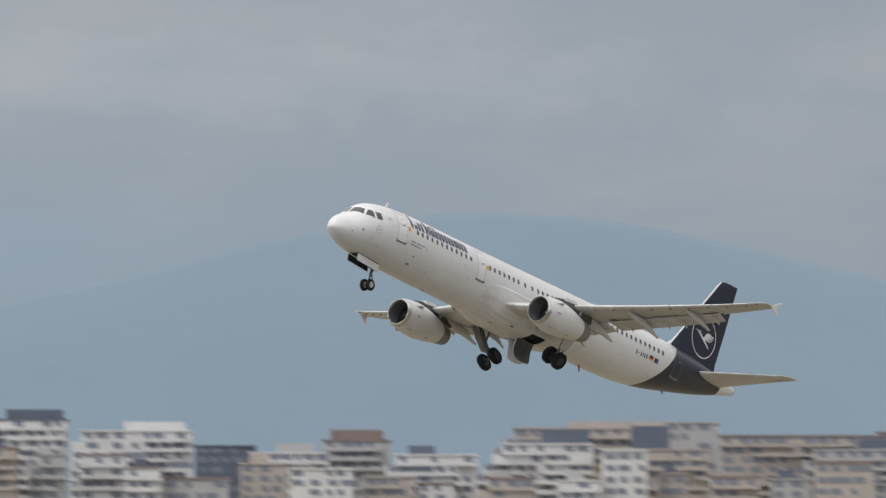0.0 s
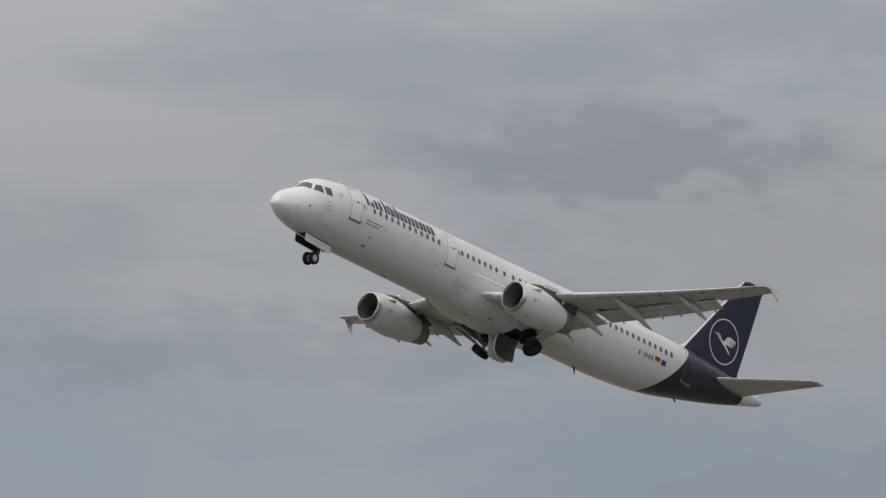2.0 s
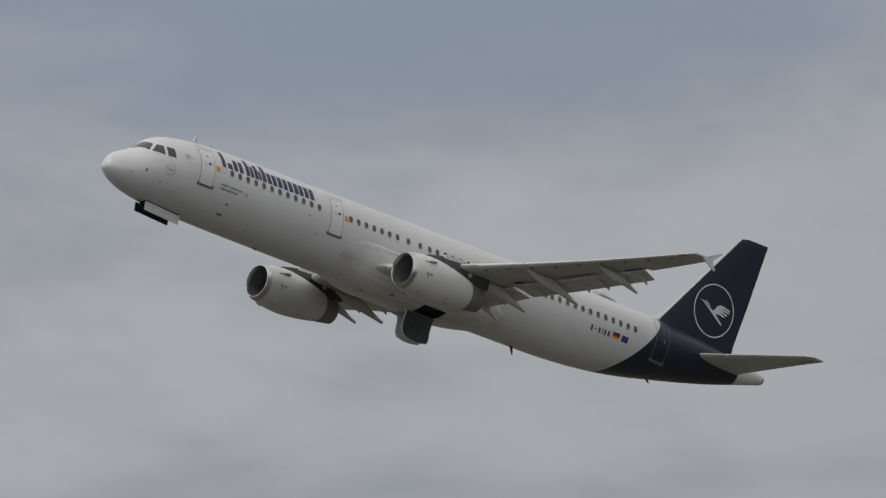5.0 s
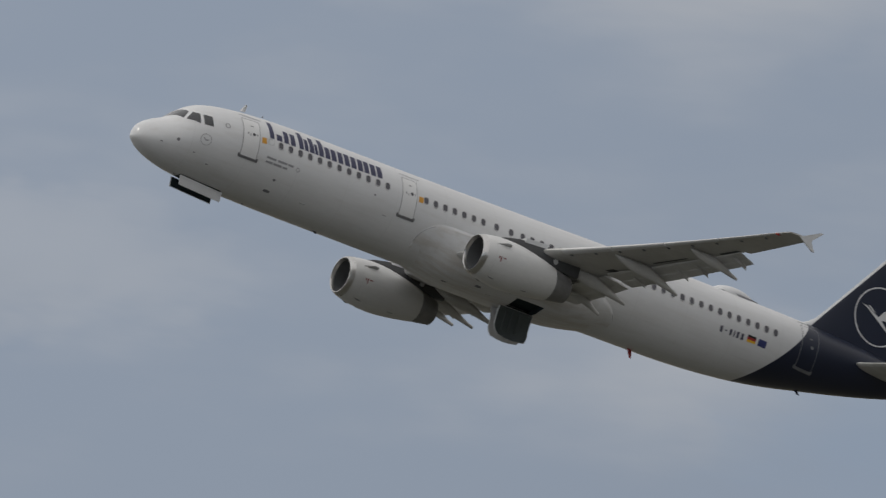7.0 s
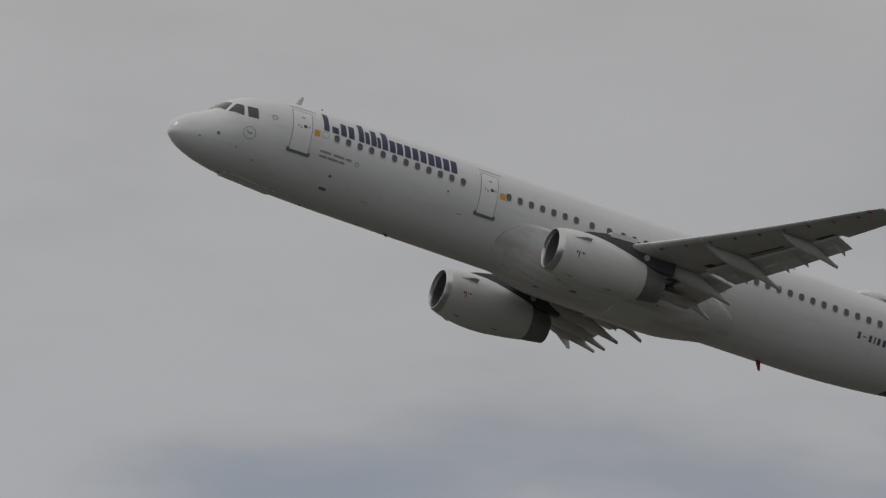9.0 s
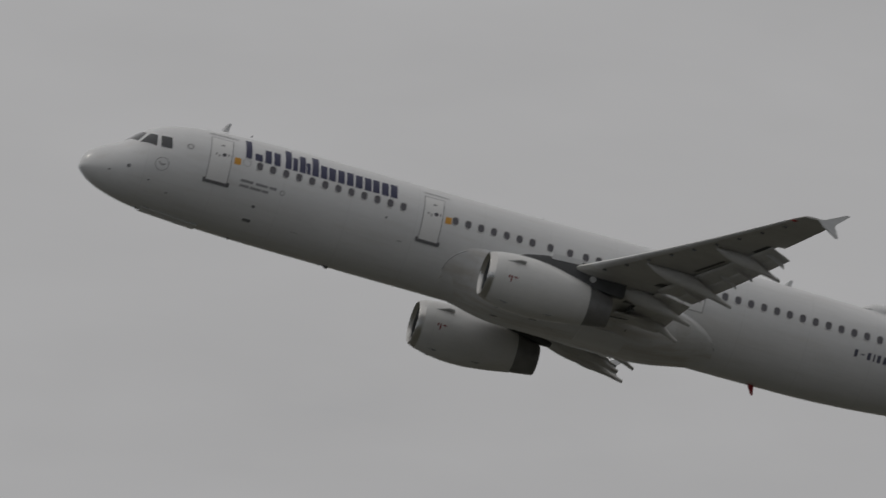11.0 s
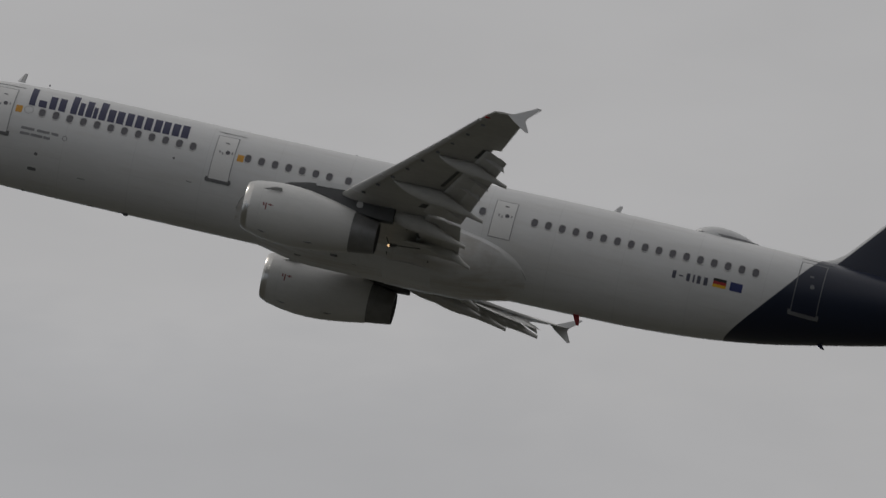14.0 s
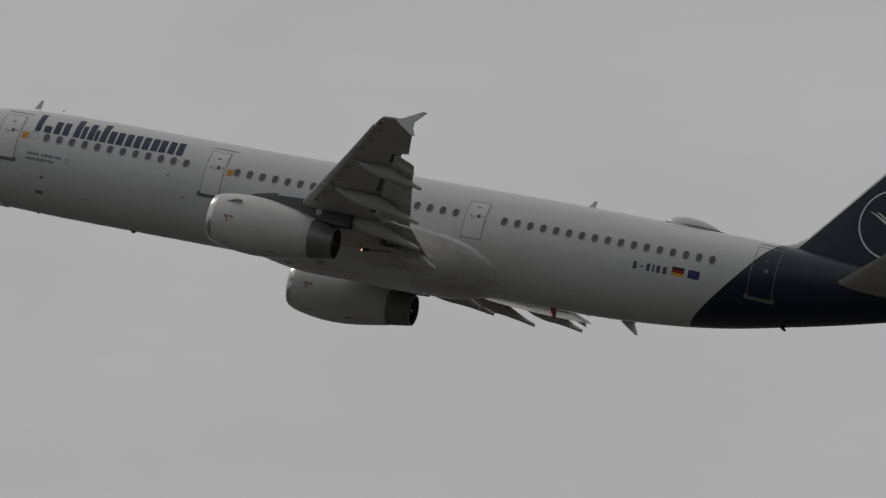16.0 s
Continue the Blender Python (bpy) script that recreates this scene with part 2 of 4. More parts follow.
M_NAC = material("white_cowl_paint", (0.61, 0.61, 0.60), 0.34, vary=0.07, scale=0.9, streak=(0.5, 1.5, 1.5), coat=0.1)
M_LIP = material("polished_inlet_metal", (0.58, 0.57, 0.55), 0.30, 1.0, vary=0.08)
M_DUCT = material("grey_inlet_liner", (0.13, 0.135, 0.14), 0.55, vary=0.1)
M_FAN = material("titanium_fan_blade", (0.16, 0.165, 0.17), 0.38, 0.8)
M_NOZZLE = material("heat_darkened_metal", (0.23, 0.23, 0.232), 0.42, 0.5, vary=0.2, scale=2.5)
M_PYLON = material("dark_grey_pylon_paint", (0.066, 0.068, 0.070), 0.45, vary=0.15)
M_GLASS = material("dark_cockpit_glass", (0.02, 0.022, 0.025), 0.08, coat=0.6)
M_PANE = material("dark_cabin_pane", (0.075, 0.072, 0.085), 0.14, coat=0.4)
M_FRAME = material("grey_window_frame", (0.50, 0.50, 0.50), 0.45)
M_DIM = material("dull_metal_edge", (0.17, 0.175, 0.185), 0.5, 0.2, vary=0.2)
M_TYRE = material("black_tyre_rubber", (0.012, 0.014, 0.017), 0.75, vary=0.2, scale=6, bump=0.2)
M_RIM = material("grey_wheel_rim", (0.045, 0.048, 0.055), 0.5, 0.4)
for m in (M_TYRE, M_RIM):
    m.node_tree.nodes["Principled BSDF"].inputs["Specular IOR Level"].default_value = 0.2
M_HUB = material("pale_wheel_hub", (0.42, 0.42, 0.42), 0.45, 0.3)
M_STRUT = material("grey_gear_steel", (0.12, 0.12, 0.12), 0.4, 0.5, vary=0.15)
M_WELL = material("gear_bay_shade_and_lining", (0.014, 0.028, 0.034), 0.7, vary=0.3)
M_BAYDOOR = material("dark_primer", (0.075, 0.090, 0.090), 0.6, vary=0.25)
M_ORANGE = material("orange_panel", (0.62, 0.30, 0.03), 0.5)
M_RED = material("red_paint", (0.36, 0.02, 0.025), 0.45)
M_RUST = material("dull_red_marking", (0.20, 0.04, 0.04), 0.6)
M_YELLOW = material("gold_paint", (0.75, 0.45, 0.03), 0.5)
M_BLACK = material("black_paint", (0.012, 0.012, 0.012), 0.5)
M_EUBLUE = material("flag_blue", (0.03, 0.04, 0.15), 0.5)
M_MARK = material("grey_marking", (0.27, 0.27, 0.28), 0.5)
M_REG = material("dark_slate_lettering", (0.075, 0.075, 0.105), 0.5)
M_LIGHT = material("lit_lamp_glass", (0.8, 0.6, 0.3), 0.3, emit=((1.0, 0.66, 0.34), 2.2))
M_NAVRED = material("red_lamp_glass", (0.45, 0.03, 0.03), 0.2, coat=0.5)


# ---- mesh helpers ----
def part(name, bm, mats, parent, label="", sharp=40):
    me = bpy.data.meshes.new(name)
    bmesh.ops.recalc_face_normals(bm, faces=bm.faces)
    for f in bm.faces:
        f.smooth = True
    bm.to_mesh(me)
    bm.free()
    for m in mats if isinstance(mats, (list, tuple)) else [mats]:
        me.materials.append(m)
    me.set_sharp_from_angle(angle=radians(sharp))
    ob = new(name, me)
    ob.parent = parent
    if label:
        tagged(ob, label)
    return ob


def share(ob, m, parent=None):
    """A further piece on the same mesh, at the pose m."""
    o = new(ob.name.split(".")[0], ob.data)
    o.parent = parent or ob.parent
    o.matrix_basis = m
    if "label" in ob:
        o["label"] = ob["label"]
    return o


def loft(bm, rings, closed=True, caps=True, mat=0):
    """Skin a row of equal-length rings of points."""
    vs = [[bm.verts.new(p) for p in r] for r in rings]
    n = len(vs[0])
    for a, b in zip(vs, vs[1:]):
        for i in range(n if closed else n - 1):
            j = (i + 1) % n
            f = bm.faces.new((a[i], a[j], b[j], b[i]))
            f.material_index = mat
    if caps and closed:
        for r in (vs[0], vs[-1]):
            f = bm.faces.new(r)
            f.material_index = mat
    return vs


def slab(bm, outline, lift, mat=0):
    """A plate: an outline of points and the same outline moved by lift."""
    lift = Vector(lift)
    loft(bm, [[Vector(p) for p in outline], [Vector(p) + lift for p in outline]], mat=mat)


def tube(bm, a, b, r0, r1=None, n=14, mat=0):
    a, b = Vector(a), Vector(b)
    r1 = r0 if r1 is None else r1
    q = (b - a).to_track_quat("Z", "Y")
    rings = []
    for c, r in ((a, r0), (b, r1)):
        rings.append([c + q @ Vector((r * math.cos(2 * math.pi * i / n), r * math.sin(2 * math.pi * i / n), 0)) for i in range(n)])
    loft(bm, rings, mat=mat)


def curve(table, x):
    """Smooth interpolation in a table of (x, value)."""
    if x <= table[0][0]:
        return table[0][1]
    for i in range(len(table) - 1):
        (x0, y0), (x1, y1) = table[i], table[i + 1]
        if x <= x1:
            xa, ya = table[max(i - 1, 0)]
            xb, yb = table[min(i + 2, len(table) - 1)]
            m0 = (y1 - ya) / (x1 - xa)
            m1 = (yb - y0) / (xb - x0)
            h, u = x1 - x0, (x - x0) / (x1 - x0)
            return (2 * u**3 - 3 * u * u + 1) * y0 + (u**3 - 2 * u * u + u) * h * m0 + (3 * u * u - 2 * u**3) * y1 + (u**3 - u * u) * h * m1
    return table[-1][1]


# ---- airliner: x aft from the nose, y to starboard, z up from the cabin axis ----
TOP = [(0, -0.87), (0.05, -0.57), (0.25, -0.25), (0.75, 0.10), (1.35, 0.38), (1.62, 0.60), (1.94, 0.90), (2.45, 1.26), (3.0, 1.50), (3.9, 1.69), (4.8, 1.80), (5.9, 1.88), (7.5, 1.94), (10, 1.955), (14, 1.96), (20, 2.02), (25, 2.08), (29, 2.11), (33, 2.07), (36, 2.03), (38, 1.97), (40, 1.85), (42, 1.63), (43.5, 1.43), (44.5, 1.30)]
BOT = [(0, -0.87), (0.05, -1.00), (0.15, -1.10), (0.41, -1.32), (0.93, -1.56), (1.68, -1.77), (2.64, -1.92), (3.8, -2.01), (6.2, -2.09), (8.5, -2.11), (20, -2.11), (28.5, -2.06), (30.2, -2.02), (32, -1.91), (33.6, -1.75), (35.3, -1.49), (37, -1.14), (39, -0.71), (41, -0.23), (43, 0.33), (44.5, 0.75)]
HALF = [(0, 0.0), (0.05, 0.24), (0.25, 0.50), (0.7, 0.82), (1.2, 1.09), (2, 1.44), (3, 1.72), (4, 1.87), (5, 1.94), (6.5, 1.975), (28.5, 1.975), (31, 1.955), (33, 1.89), (35, 1.77), (37, 1.56), (39, 1.25), (41, 0.88), (43, 0.52), (44.5, 0.28)]
MID = [(0, -0.87), (1.2, -0.68), (3, -0.30), (5, -0.10), (6.5, -0.05), (28.5, 0.03), (31, 0.10), (35, 0.45), (40, 0.88), (44.5, 1.03)]


def hull(s, a, out=0.0):
    """A point of the hull: s metres aft, a radians round from the top towards port (negative y)."""
    zt, zb, hw, zm = curve(TOP, s), curve(BOT, s), curve(HALF, s), curve(MID, s)
    r = zt - zm if math.cos(a) >= 0 else zm - zb
    return Vector((s, -(hw + out) * math.sin(a), zm + (r + out) * math.cos(a)))


def round_at(s, z):
    """The angle from the top at which the hull has the height z."""
    zt, zb, zm = curve(TOP, s), curve(BOT, s), curve(MID, s)
    return math.acos(max(-1, min(1, (z - zm) / (zt - zm if z >= zm else zm - zb))))


def hull_patch(bm, corners, out, side=1, n=5, mat=0, deep=0.0):
    """A curved plate on the hull: four corners (s, z), laid out metres proud of it."""
    grid = []
    cs = [(s, round_at(s, z) if z is not None else 0.0) for s, z in corners]
    for i in range(n + 1):
        row = []
        for j in range(n + 1):
            u, v = i / n, j / n
            s = (cs[0][0] * (1 - u) + cs[1][0] * u) * (1 - v) + (cs[3][0] * (1 - u) + cs[2][0] * u) * v
            a = (cs[0][1] * (1 - u) + cs[1][1] * u) * (1 - v) + (cs[3][1] * (1 - u) + cs[2][1] * u) * v
            row.append(bm.verts.new(hull(s, side * a, out)))
        grid.append(row)
    for i in range(n):
        for j in range(n):
            f = bm.faces.new((grid[i][j], grid[i + 1][j], grid[i + 1][j + 1], grid[i][j + 1]))
            f.material_index = mat


def hull_frame(s, z, side=1, out=0.0):
    """The pose on the hull's side: x aft, y up along the skin, z outward."""
    a = round_at(s, z)
    p, up, aft = hull(s, side * a, out), hull(s, side * (a - 0.02)), hull(s + 0.05, side * round_at(s + 0.05, z))
    x = (aft - hull(s, side * a)).normalized()
    y = (up - hull(s, side * a)).normalized()
    zz = x.cross(y).normalized()
    y = zz.cross(x)
    if side < 0:
        x, zz = -x, -zz
    m = Matrix((x, y, zz)).transposed().to_4x4()
    m.translation = p
    return m


airliner = new("airliner")
airliner.empty_display_size = 3
tagged(airliner, "white twin-engine jet airliner with dark blue tail, climbing after take-off", "airliner")


def build_fuselage():
    bm = bmesh.new()
    stations = [0.012, 0.04, 0.08, 0.15, 0.25, 0.4, 0.55, 0.7, 0.9, 1.1, 1.3, 1.5, 1.7, 1.9, 2.1, 2.3, 2.55, 2.8, 3.1, 3.5, 4, 4.5, 5, 5.6, 6.5]
    stations += [6.5 + i for i in range(1, 22)] + [28.5 + 0.5 * i for i in range(1, 32)] + [44.3, 44.5]
    rings = [[hull(s, 2 * math.pi * i / 72) for i in range(72)] for s in stations]
    loft(bm, rings)
    return part("fuselage", bm, M_HULL, airliner, "white riveted fuselage, dark blue rear end with slanted edge", 50)


fuselage = build_fuselage()


def rounded(w, h, r, n=5):
    pts = []
    for cx, cy, a0 in ((w / 2 - r, h / 2 - r, 0), (-w / 2 + r, h / 2 - r, 90), (-w / 2 + r, -h / 2 + r, 180), (w / 2 - r, -h / 2 + r, 270)):
        for i in range(n):
            a = radians(a0 + 90 * i / (n - 1))
            pts.append((cx + r * math.cos(a), cy + r * math.sin(a)))
    return pts


def cabin_windows():
    bm = bmesh.new()
    outer, inner = rounded(0.30, 0.40, 0.13), rounded(0.235, 0.335, 0.105)
    loft(bm, [[(x, y, -0.02) for x, y in outer], [(x, y, 0.008) for x, y in outer], [(x, y, 0.010) for x, y in inner], [(x, y, 0.002) for x, y in inner]], caps=False)
    f = bm.faces.new([bm.verts.new((x, y, 0.003)) for x, y in inner])
    f.material_index = 1
    first = part("cabin_window", bm, [M_FRAME, M_PANE], fuselage, "rounded dark cabin window in a pale frame")
    places = [6.62 + 0.5334 * i for i in range(12)] + [14.62 + 0.5268 * i for i in range(7)] + [18.52, 19.33, 19.98, 20.51, 21.05, 21.58, 22.12, 22.65, 23.18, 23.72]
    places += [25.73 + 0.5340 * i for i in range(17)]
    used = False
    for side in (1, -1):
        for s in places:
            m = hull_frame(s, 0.545 + (s - 6.6) * 0.0033, side, 0.002)
            if not used:
                first.matrix_basis, used = m, True
            else:
                share(first, m)


cabin_windows()


def glazing(name, corners, side, lab):
    """A pane on the hull from four corners of (s, angle round from the top)."""
    bm, n, grid = bmesh.new(), 7, []
    for i in range(n + 1):
        row = []
        for j in range(n + 1):
            u, v = i / n, j / n
            s, a = [(corners[0][k] * (1 - u) + corners[1][k] * u) * (1 - v) + (corners[3][k] * (1 - u) + corners[2][k] * u) * v for k in (0, 1)]
            row.append(bm.verts.new(hull(s, side * a, 0.012)))
        grid.append(row)
    for i in range(n):
        for j in range(n):
            bm.faces.new((grid[i][j], grid[i + 1][j], grid[i + 1][j + 1], grid[i][j + 1]))
    part(name, bm, M_GLASS, fuselage, lab)


def cockpit():
    for side in (1, -1):
        glazing("windscreen", [(1.44, 0.05), (1.86, 0.80), (2.17, 0.55), (1.93, 0.05)], side, "dark cockpit windscreen pane")
        glazing("side_window", [(1.96, 0.88), (2.55, 1.14), (2.57, 0.79), (2.29, 0.65)], side, "dark cockpit side window")
        glazing("side_window", [(2.72, 1.17), (3.14, 1.225), (3.10, 0.92), (2.69, 0.835)], side, "dark cockpit side window")


cockpit()


def hull_door(s0, s1, z0, z1, side, lab, sill=True, dark=False):
    """A cabin door: a seal line, the leaf inside it, a sill and a small pane."""
    rim, w = (M_DIM if dark else M_RIM_LINE), 0.034
    bm = bmesh.new()
    hull_patch(bm, [(s0, z0), (s1, z0), (s1, z1), (s0, z1)], 0.010, side, 14, 0)
    hull_patch(bm, [(s0 + w, z0 + w), (s1 - w, z0 + w), (s1 - w, z1 - w), (s0 + w, z1 - w)], 0.016, side, 14, 1)
    if sill:
        hull_patch(bm, [(s0 - 0.06, z0 - 0.09), (s1 + 0.06, z0 - 0.09), (s1 + 0.10, z0 + 0.02), (s0 - 0.10, z0 + 0.02)], 0.024, side, 5, 2)
        for e in (s0 - 0.08, s1 - 0.02):
            hull_patch(bm, [(e, z0 - 0.05), (e + 0.10, z0 - 0.05), (e + 0.10, z0 + 0.09), (e, z0 + 0.09)], 0.026, side, 3, 2)
    c = (s0 + s1) / 2
    hull_patch(bm, [(c - 0.05, 0.98), (c + 0.10, 0.98), (c + 0.10, 1.03), (c - 0.05, 1.03)], 0.022, side, 2, 3)
    for ds, dz in () if dark else ((-0.22, 0.55), (-0.10, 0.50), (0.26, 0.58)):
        hull_patch(bm, [(c + ds, dz), (c + ds + 0.06, dz), (c + ds + 0.06, dz + 0.10), (c + ds, dz + 0.10)], 0.022, side, 2, 0)
    if sill:
        hull_patch(bm, [(s0 - 0.05, z1 + 0.14), (s1 + 0.20, z1 + 0.14), (s1 + 0.20, z1 + 0.17), (s0 - 0.05, z1 + 0.17)], 0.010, side, 4, 0)
    d = part("door", bm, [rim, M_HULL if dark else M_DOOR, M_DIM if dark else M_SCUFF, M_DIM if dark else M_SEAM], fuselage, lab, 60)
    p = bmesh.new()
    bmesh.ops.create_circle(p, cap_ends=True, segments=16, radius=0.085)
    pane = part("door_pane", p, M_DIM if dark else M_PANE, fuselage, "small round pane in a cabin door")
    pane.matrix_basis = hull_frame(c + 0.12, 0.62, side, 0.024)
    return d


for side in (1, -1):
    hull_door(4.61, 5.50, -0.52, 1.33, side, "white cabin door with scuffed sill")
    hull_door(13.30, 14.12, -0.52, 1.33, side, "white cabin door with scuffed sill")
    hull_door(24.12, 24.98, -0.30, 1.24, side, "white over-wing exit door without sill", sill=False)
    hull_door(35.83, 36.84, -0.44, 1.60, side, "cabin door across the blue paint, outlined in white", dark=True)
    for s in (5.60, 14.22):
        bm = bmesh.new()
        hull_patch(bm, [(s, 0.38), (s + 0.25, 0.38), (s + 0.25, 0.66), (s, 0.66)], 0.007, side, 3)
        part("orange_panel", bm, M_ORANGE, fuselage, "square orange mark beside a cabin door")


def hull_markings():
    """The airline title, sub-title and registration as plain bars; flags as strips."""
    s0 = 6.02
    # upright bars of the title: start, width and height above its base line
    bars = [(0.00, 0.24, 0.82), (0.38, 0.30, 0.30), (0.78, 0.26, 0.58), (1.14, 0.26, 0.58), (1.60, 0.25, 0.84), (1.91, 0.20, 0.58), (2.18, 0.25, 0.74), (2.47, 0.16, 0.50), (2.69, 0.27, 0.84), (3.04, 0.27, 0.57),
            (3.38, 0.28, 0.57), (3.75, 0.27, 0.58), (4.11, 0.27, 0.58), (4.47, 0.28, 0.57), (4.84, 0.28, 0.57), (5.18, 0.27, 0.57), (5.54, 0.28, 0.57), (5.90, 0.28, 0.58)]
    for side in (1, -1):
        for da, w, h in bars:
            bm = bmesh.new()
            a, b = s0 + da, s0 + da + w
            z0 = 0.765 + 0.010 * da
            hull_patch(bm, [(a, z0), (b, z0), (b - 0.03, z0 + h), (a - 0.03, z0 + h)], 0.007, side, 4)
            part("title_bar", bm, M_NAVY, fuselage, "dark blue bar of the airline title")
        for a, b, z in ((5.99, 6.50, -0.11), (6.60, 7.10, -0.11), (7.16, 7.44, -0.11), (5.99, 6.36, -0.31), (6.40, 6.86, -0.31), (6.90, 7.16, -0.31)):
            bm = bmesh.new()
            hull_patch(bm, [(a, z - 0.12), (b, z - 0.12), (b, z - 0.02), (a, z - 0.02)], 0.007, side, 3)
            part("lettering_bar", bm, M_MARK, fuselage, "small grey bar of lettering")
        for k, (a, b) in enumerate(((31.24, 31.38), (31.50, 31.66), (31.78, 31.92), (32.03, 32.10), (32.19, 32.33), (32.45, 32.60))):
            bm = bmesh.new()
            z0r, z1r = (-0.27, 0.02) if k != 1 else (-0.15, -0.10)
            hull_patch(bm, [(a, z0r), (b, z0r), (b, z1r), (a, z1r)], 0.007, side, 2)
            part("registration_bar", bm, M_REG, fuselage, "dark blue registration bar")
        bm = bmesh.new()
        for k, (za, zb) in enumerate(((-0.24, -0.13), (-0.13, -0.02), (-0.02, 0.09))):
            hull_patch(bm, [(32.80, za), (33.30, za), (33.30, zb), (32.80, zb)], 0.007, side, 2, k)
        part("striped_flag", bm, [M_YELLOW, M_RED, M_BLACK], fuselage, "black, red and gold striped flag")
        bm = bmesh.new()
        hull_patch(bm, [(33.45, -0.24), (33.92, -0.24), (33.92, 0.08), (33.45, 0.08)], 0.007, side, 2)
        part("blue_flag", bm, M_EUBLUE, fuselage, "plain dark blue flag")

        def round_mark(name, s, z, r, w, mat, lab, bird=False):
            bm = bmesh.new()
            n = 28
            loft(bm, [[(q * math.cos(2 * math.pi * i / n), q * math.sin(2 * math.pi * i / n), 0) for i in range(n)] for q in (r, r - w)], caps=False)
            if bird:
                for pts in (((-0.15, 0.06), (-0.12, 0.09), (0.02, 0.0), (-0.02, -0.04)), ((-0.04, -0.03), (0.02, 0.02), (0.17, 0.03), (0.06, -0.05))):
                    bm.faces.new([bm.verts.new((x, y, 0)) for x, y in pts])
            ob = part(name, bm, mat, fuselage, lab)
            ob.matrix_basis = hull_frame(s, z, side, 0.010)
        round_mark("round_emblem", 2.88, -0.36, 0.27, 0.025, M_MARK, "thin grey ring emblem near the nose", True)
        round_mark("star_emblem", 3.83, 0.62, 0.13, 0.04, M_MARK, "faint grey ring of small marks")
        round_mark("blank_window", 6.10, 0.56, 0.17, 0.018, M_MARK, "faint outline of a plugged window")
        round_mark("round_mark", 7.70, -0.25, 0.10, 0.03, M_MARK, "faint round service mark")
        # service panels and probes
        for s, z, w, h in ((1.70, -0.69, 0.15, 0.15), (6.75, -1.02, 0.14, 0.12), (6.68, -1.53, 0.34, 0.14), (2.55, -1.05, 0.10, 0.05), (1.05, -0.95, 0.12, 0.05), (11.9, -0.05, 0.09, 0.09), (12.65, -0.78, 0.20, 0.03), (3.35, -1.35, 0.12, 0.05), (8.6, -1.5, 0.30, 0.02)):
            bm = bmesh.new()
            pts = rounded(w, h, min(w, h) * 0.45)
            slab(bm, [(x, y, -0.01) for x, y in pts], (0, 0, 0.022))
            ob = part("service_panel", bm, M_SEAM, fuselage, "small dark service panel")
            ob.matrix_basis = hull_frame(s, z, side)


hull_markings()


def blade(name, s, z, h, chord, sweep, mat, down=False, lab=""):
    """A swept blade aerial on the hull's top or belly."""
    bm = bmesh.new()
    d = -1 if down else 1
    rings = []
    for u, t in ((0, 0.05), (1, 0.015)):
        c = chord * (1 - 0.6 * u)
        x0 = s + sweep * u
        zz = z + d * h * u
        rings.append([(x0, 0, zz), (x0 + c * 0.3, t, zz), (x0 + c, 0, zz), (x0 + c * 0.3, -t, zz)])
    loft(bm, rings)
    part(name, bm, mat, fuselage, lab, 30)


blade("blade_antenna", 5.15, 1.95, 0.36, 0.30, 0.22, M_WHITE, lab="pale swept blade antenna")
blade("blade_antenna", 6.35, 2.03, 0.07, 0.08, 0.02, M_SEAM, lab="short dark antenna")
blade("blade_antenna", 28.25, 2.04, 0.36, 0.34, 0.26, M_WHITE, lab="pale swept blade antenna")
blade("blade_antenna", 10.15, -2.05, 0.16, 0.34, 0.20, M_SEAM, True, "small dark belly antenna")
blade("blade_antenna", 8.9, -2.05, 0.08, 0.2, 0.1, M_SEAM, True, "small dark belly antenna")
blade("blade_antenna", 2.5, -1.86, 0.12, 0.10, 0.06, M_SEAM, True, "small dark nose probe")
blade("blade_antenna", 6.3, -2.06, 0.10, 0.12, 0.06, M_SEAM, True, "small dark belly antenna")
blade("blade_antenna", 18.3, 1.99, 0.09, 0.10, 0.05, M_SEAM, lab="short dark roof beacon")
blade("belly_beacon", 27.75, -2.04, 0.42, 0.27, 0.24, M_RED, True, "red drain mast under the belly")
blade("drain_mast", 36.70, -0.95, 0.32, 0.36, 0.48, M_NAVY, True, "dark blue drain mast under the tail")


def radome_dome():
    bm = bmesh.new()
    rings = []
    for u in [i / 16 for i in range(17)]:
        s = 31.45 + 2.55 * u
        k = math.sin(math.pi * min(1, u * 1.02) ** 0.8) ** 0.6 if 0 < u < 1 else 0.02
        rings.append([(s, -0.62 * k * math.cos(a), 1.98 + 0.46 * k * math.sin(a)) for a in [math.pi * j / 12 for j in range(13)]])
    loft(bm, rings, closed=False)
    rim = bmesh.new()
    flat = []
    for i in range(32):
        a = 2 * math.pi * i / 32
        flat.append((32.72 + 1.36 * math.cos(a), 0.62 * math.sin(a), 1.97))
    slab(rim, flat, (0, 0, 0.10))
    part("dome_base", rim, M_MARK, fuselage, "grey base plate of the roof dome")
    part("satellite_dome", bm, M_WHITE, fuselage, "low white teardrop dome on the roof")
    bm = bmesh.new()
    tube(bm, (44.42, 0, 1.03), (44.62, 0, 1.04), 0.26, 0.22, 20)
    part("exhaust_outlet", bm, M_NOZZLE, fuselage, "dark outlet at the tail cone's end")


radome_dome()


def ease(u):
    u = max(0.0, min(1.0, u))
    return u * u * (3 - 2 * u)


BAY = (20.6, 22.1, 0.42, 1.45)


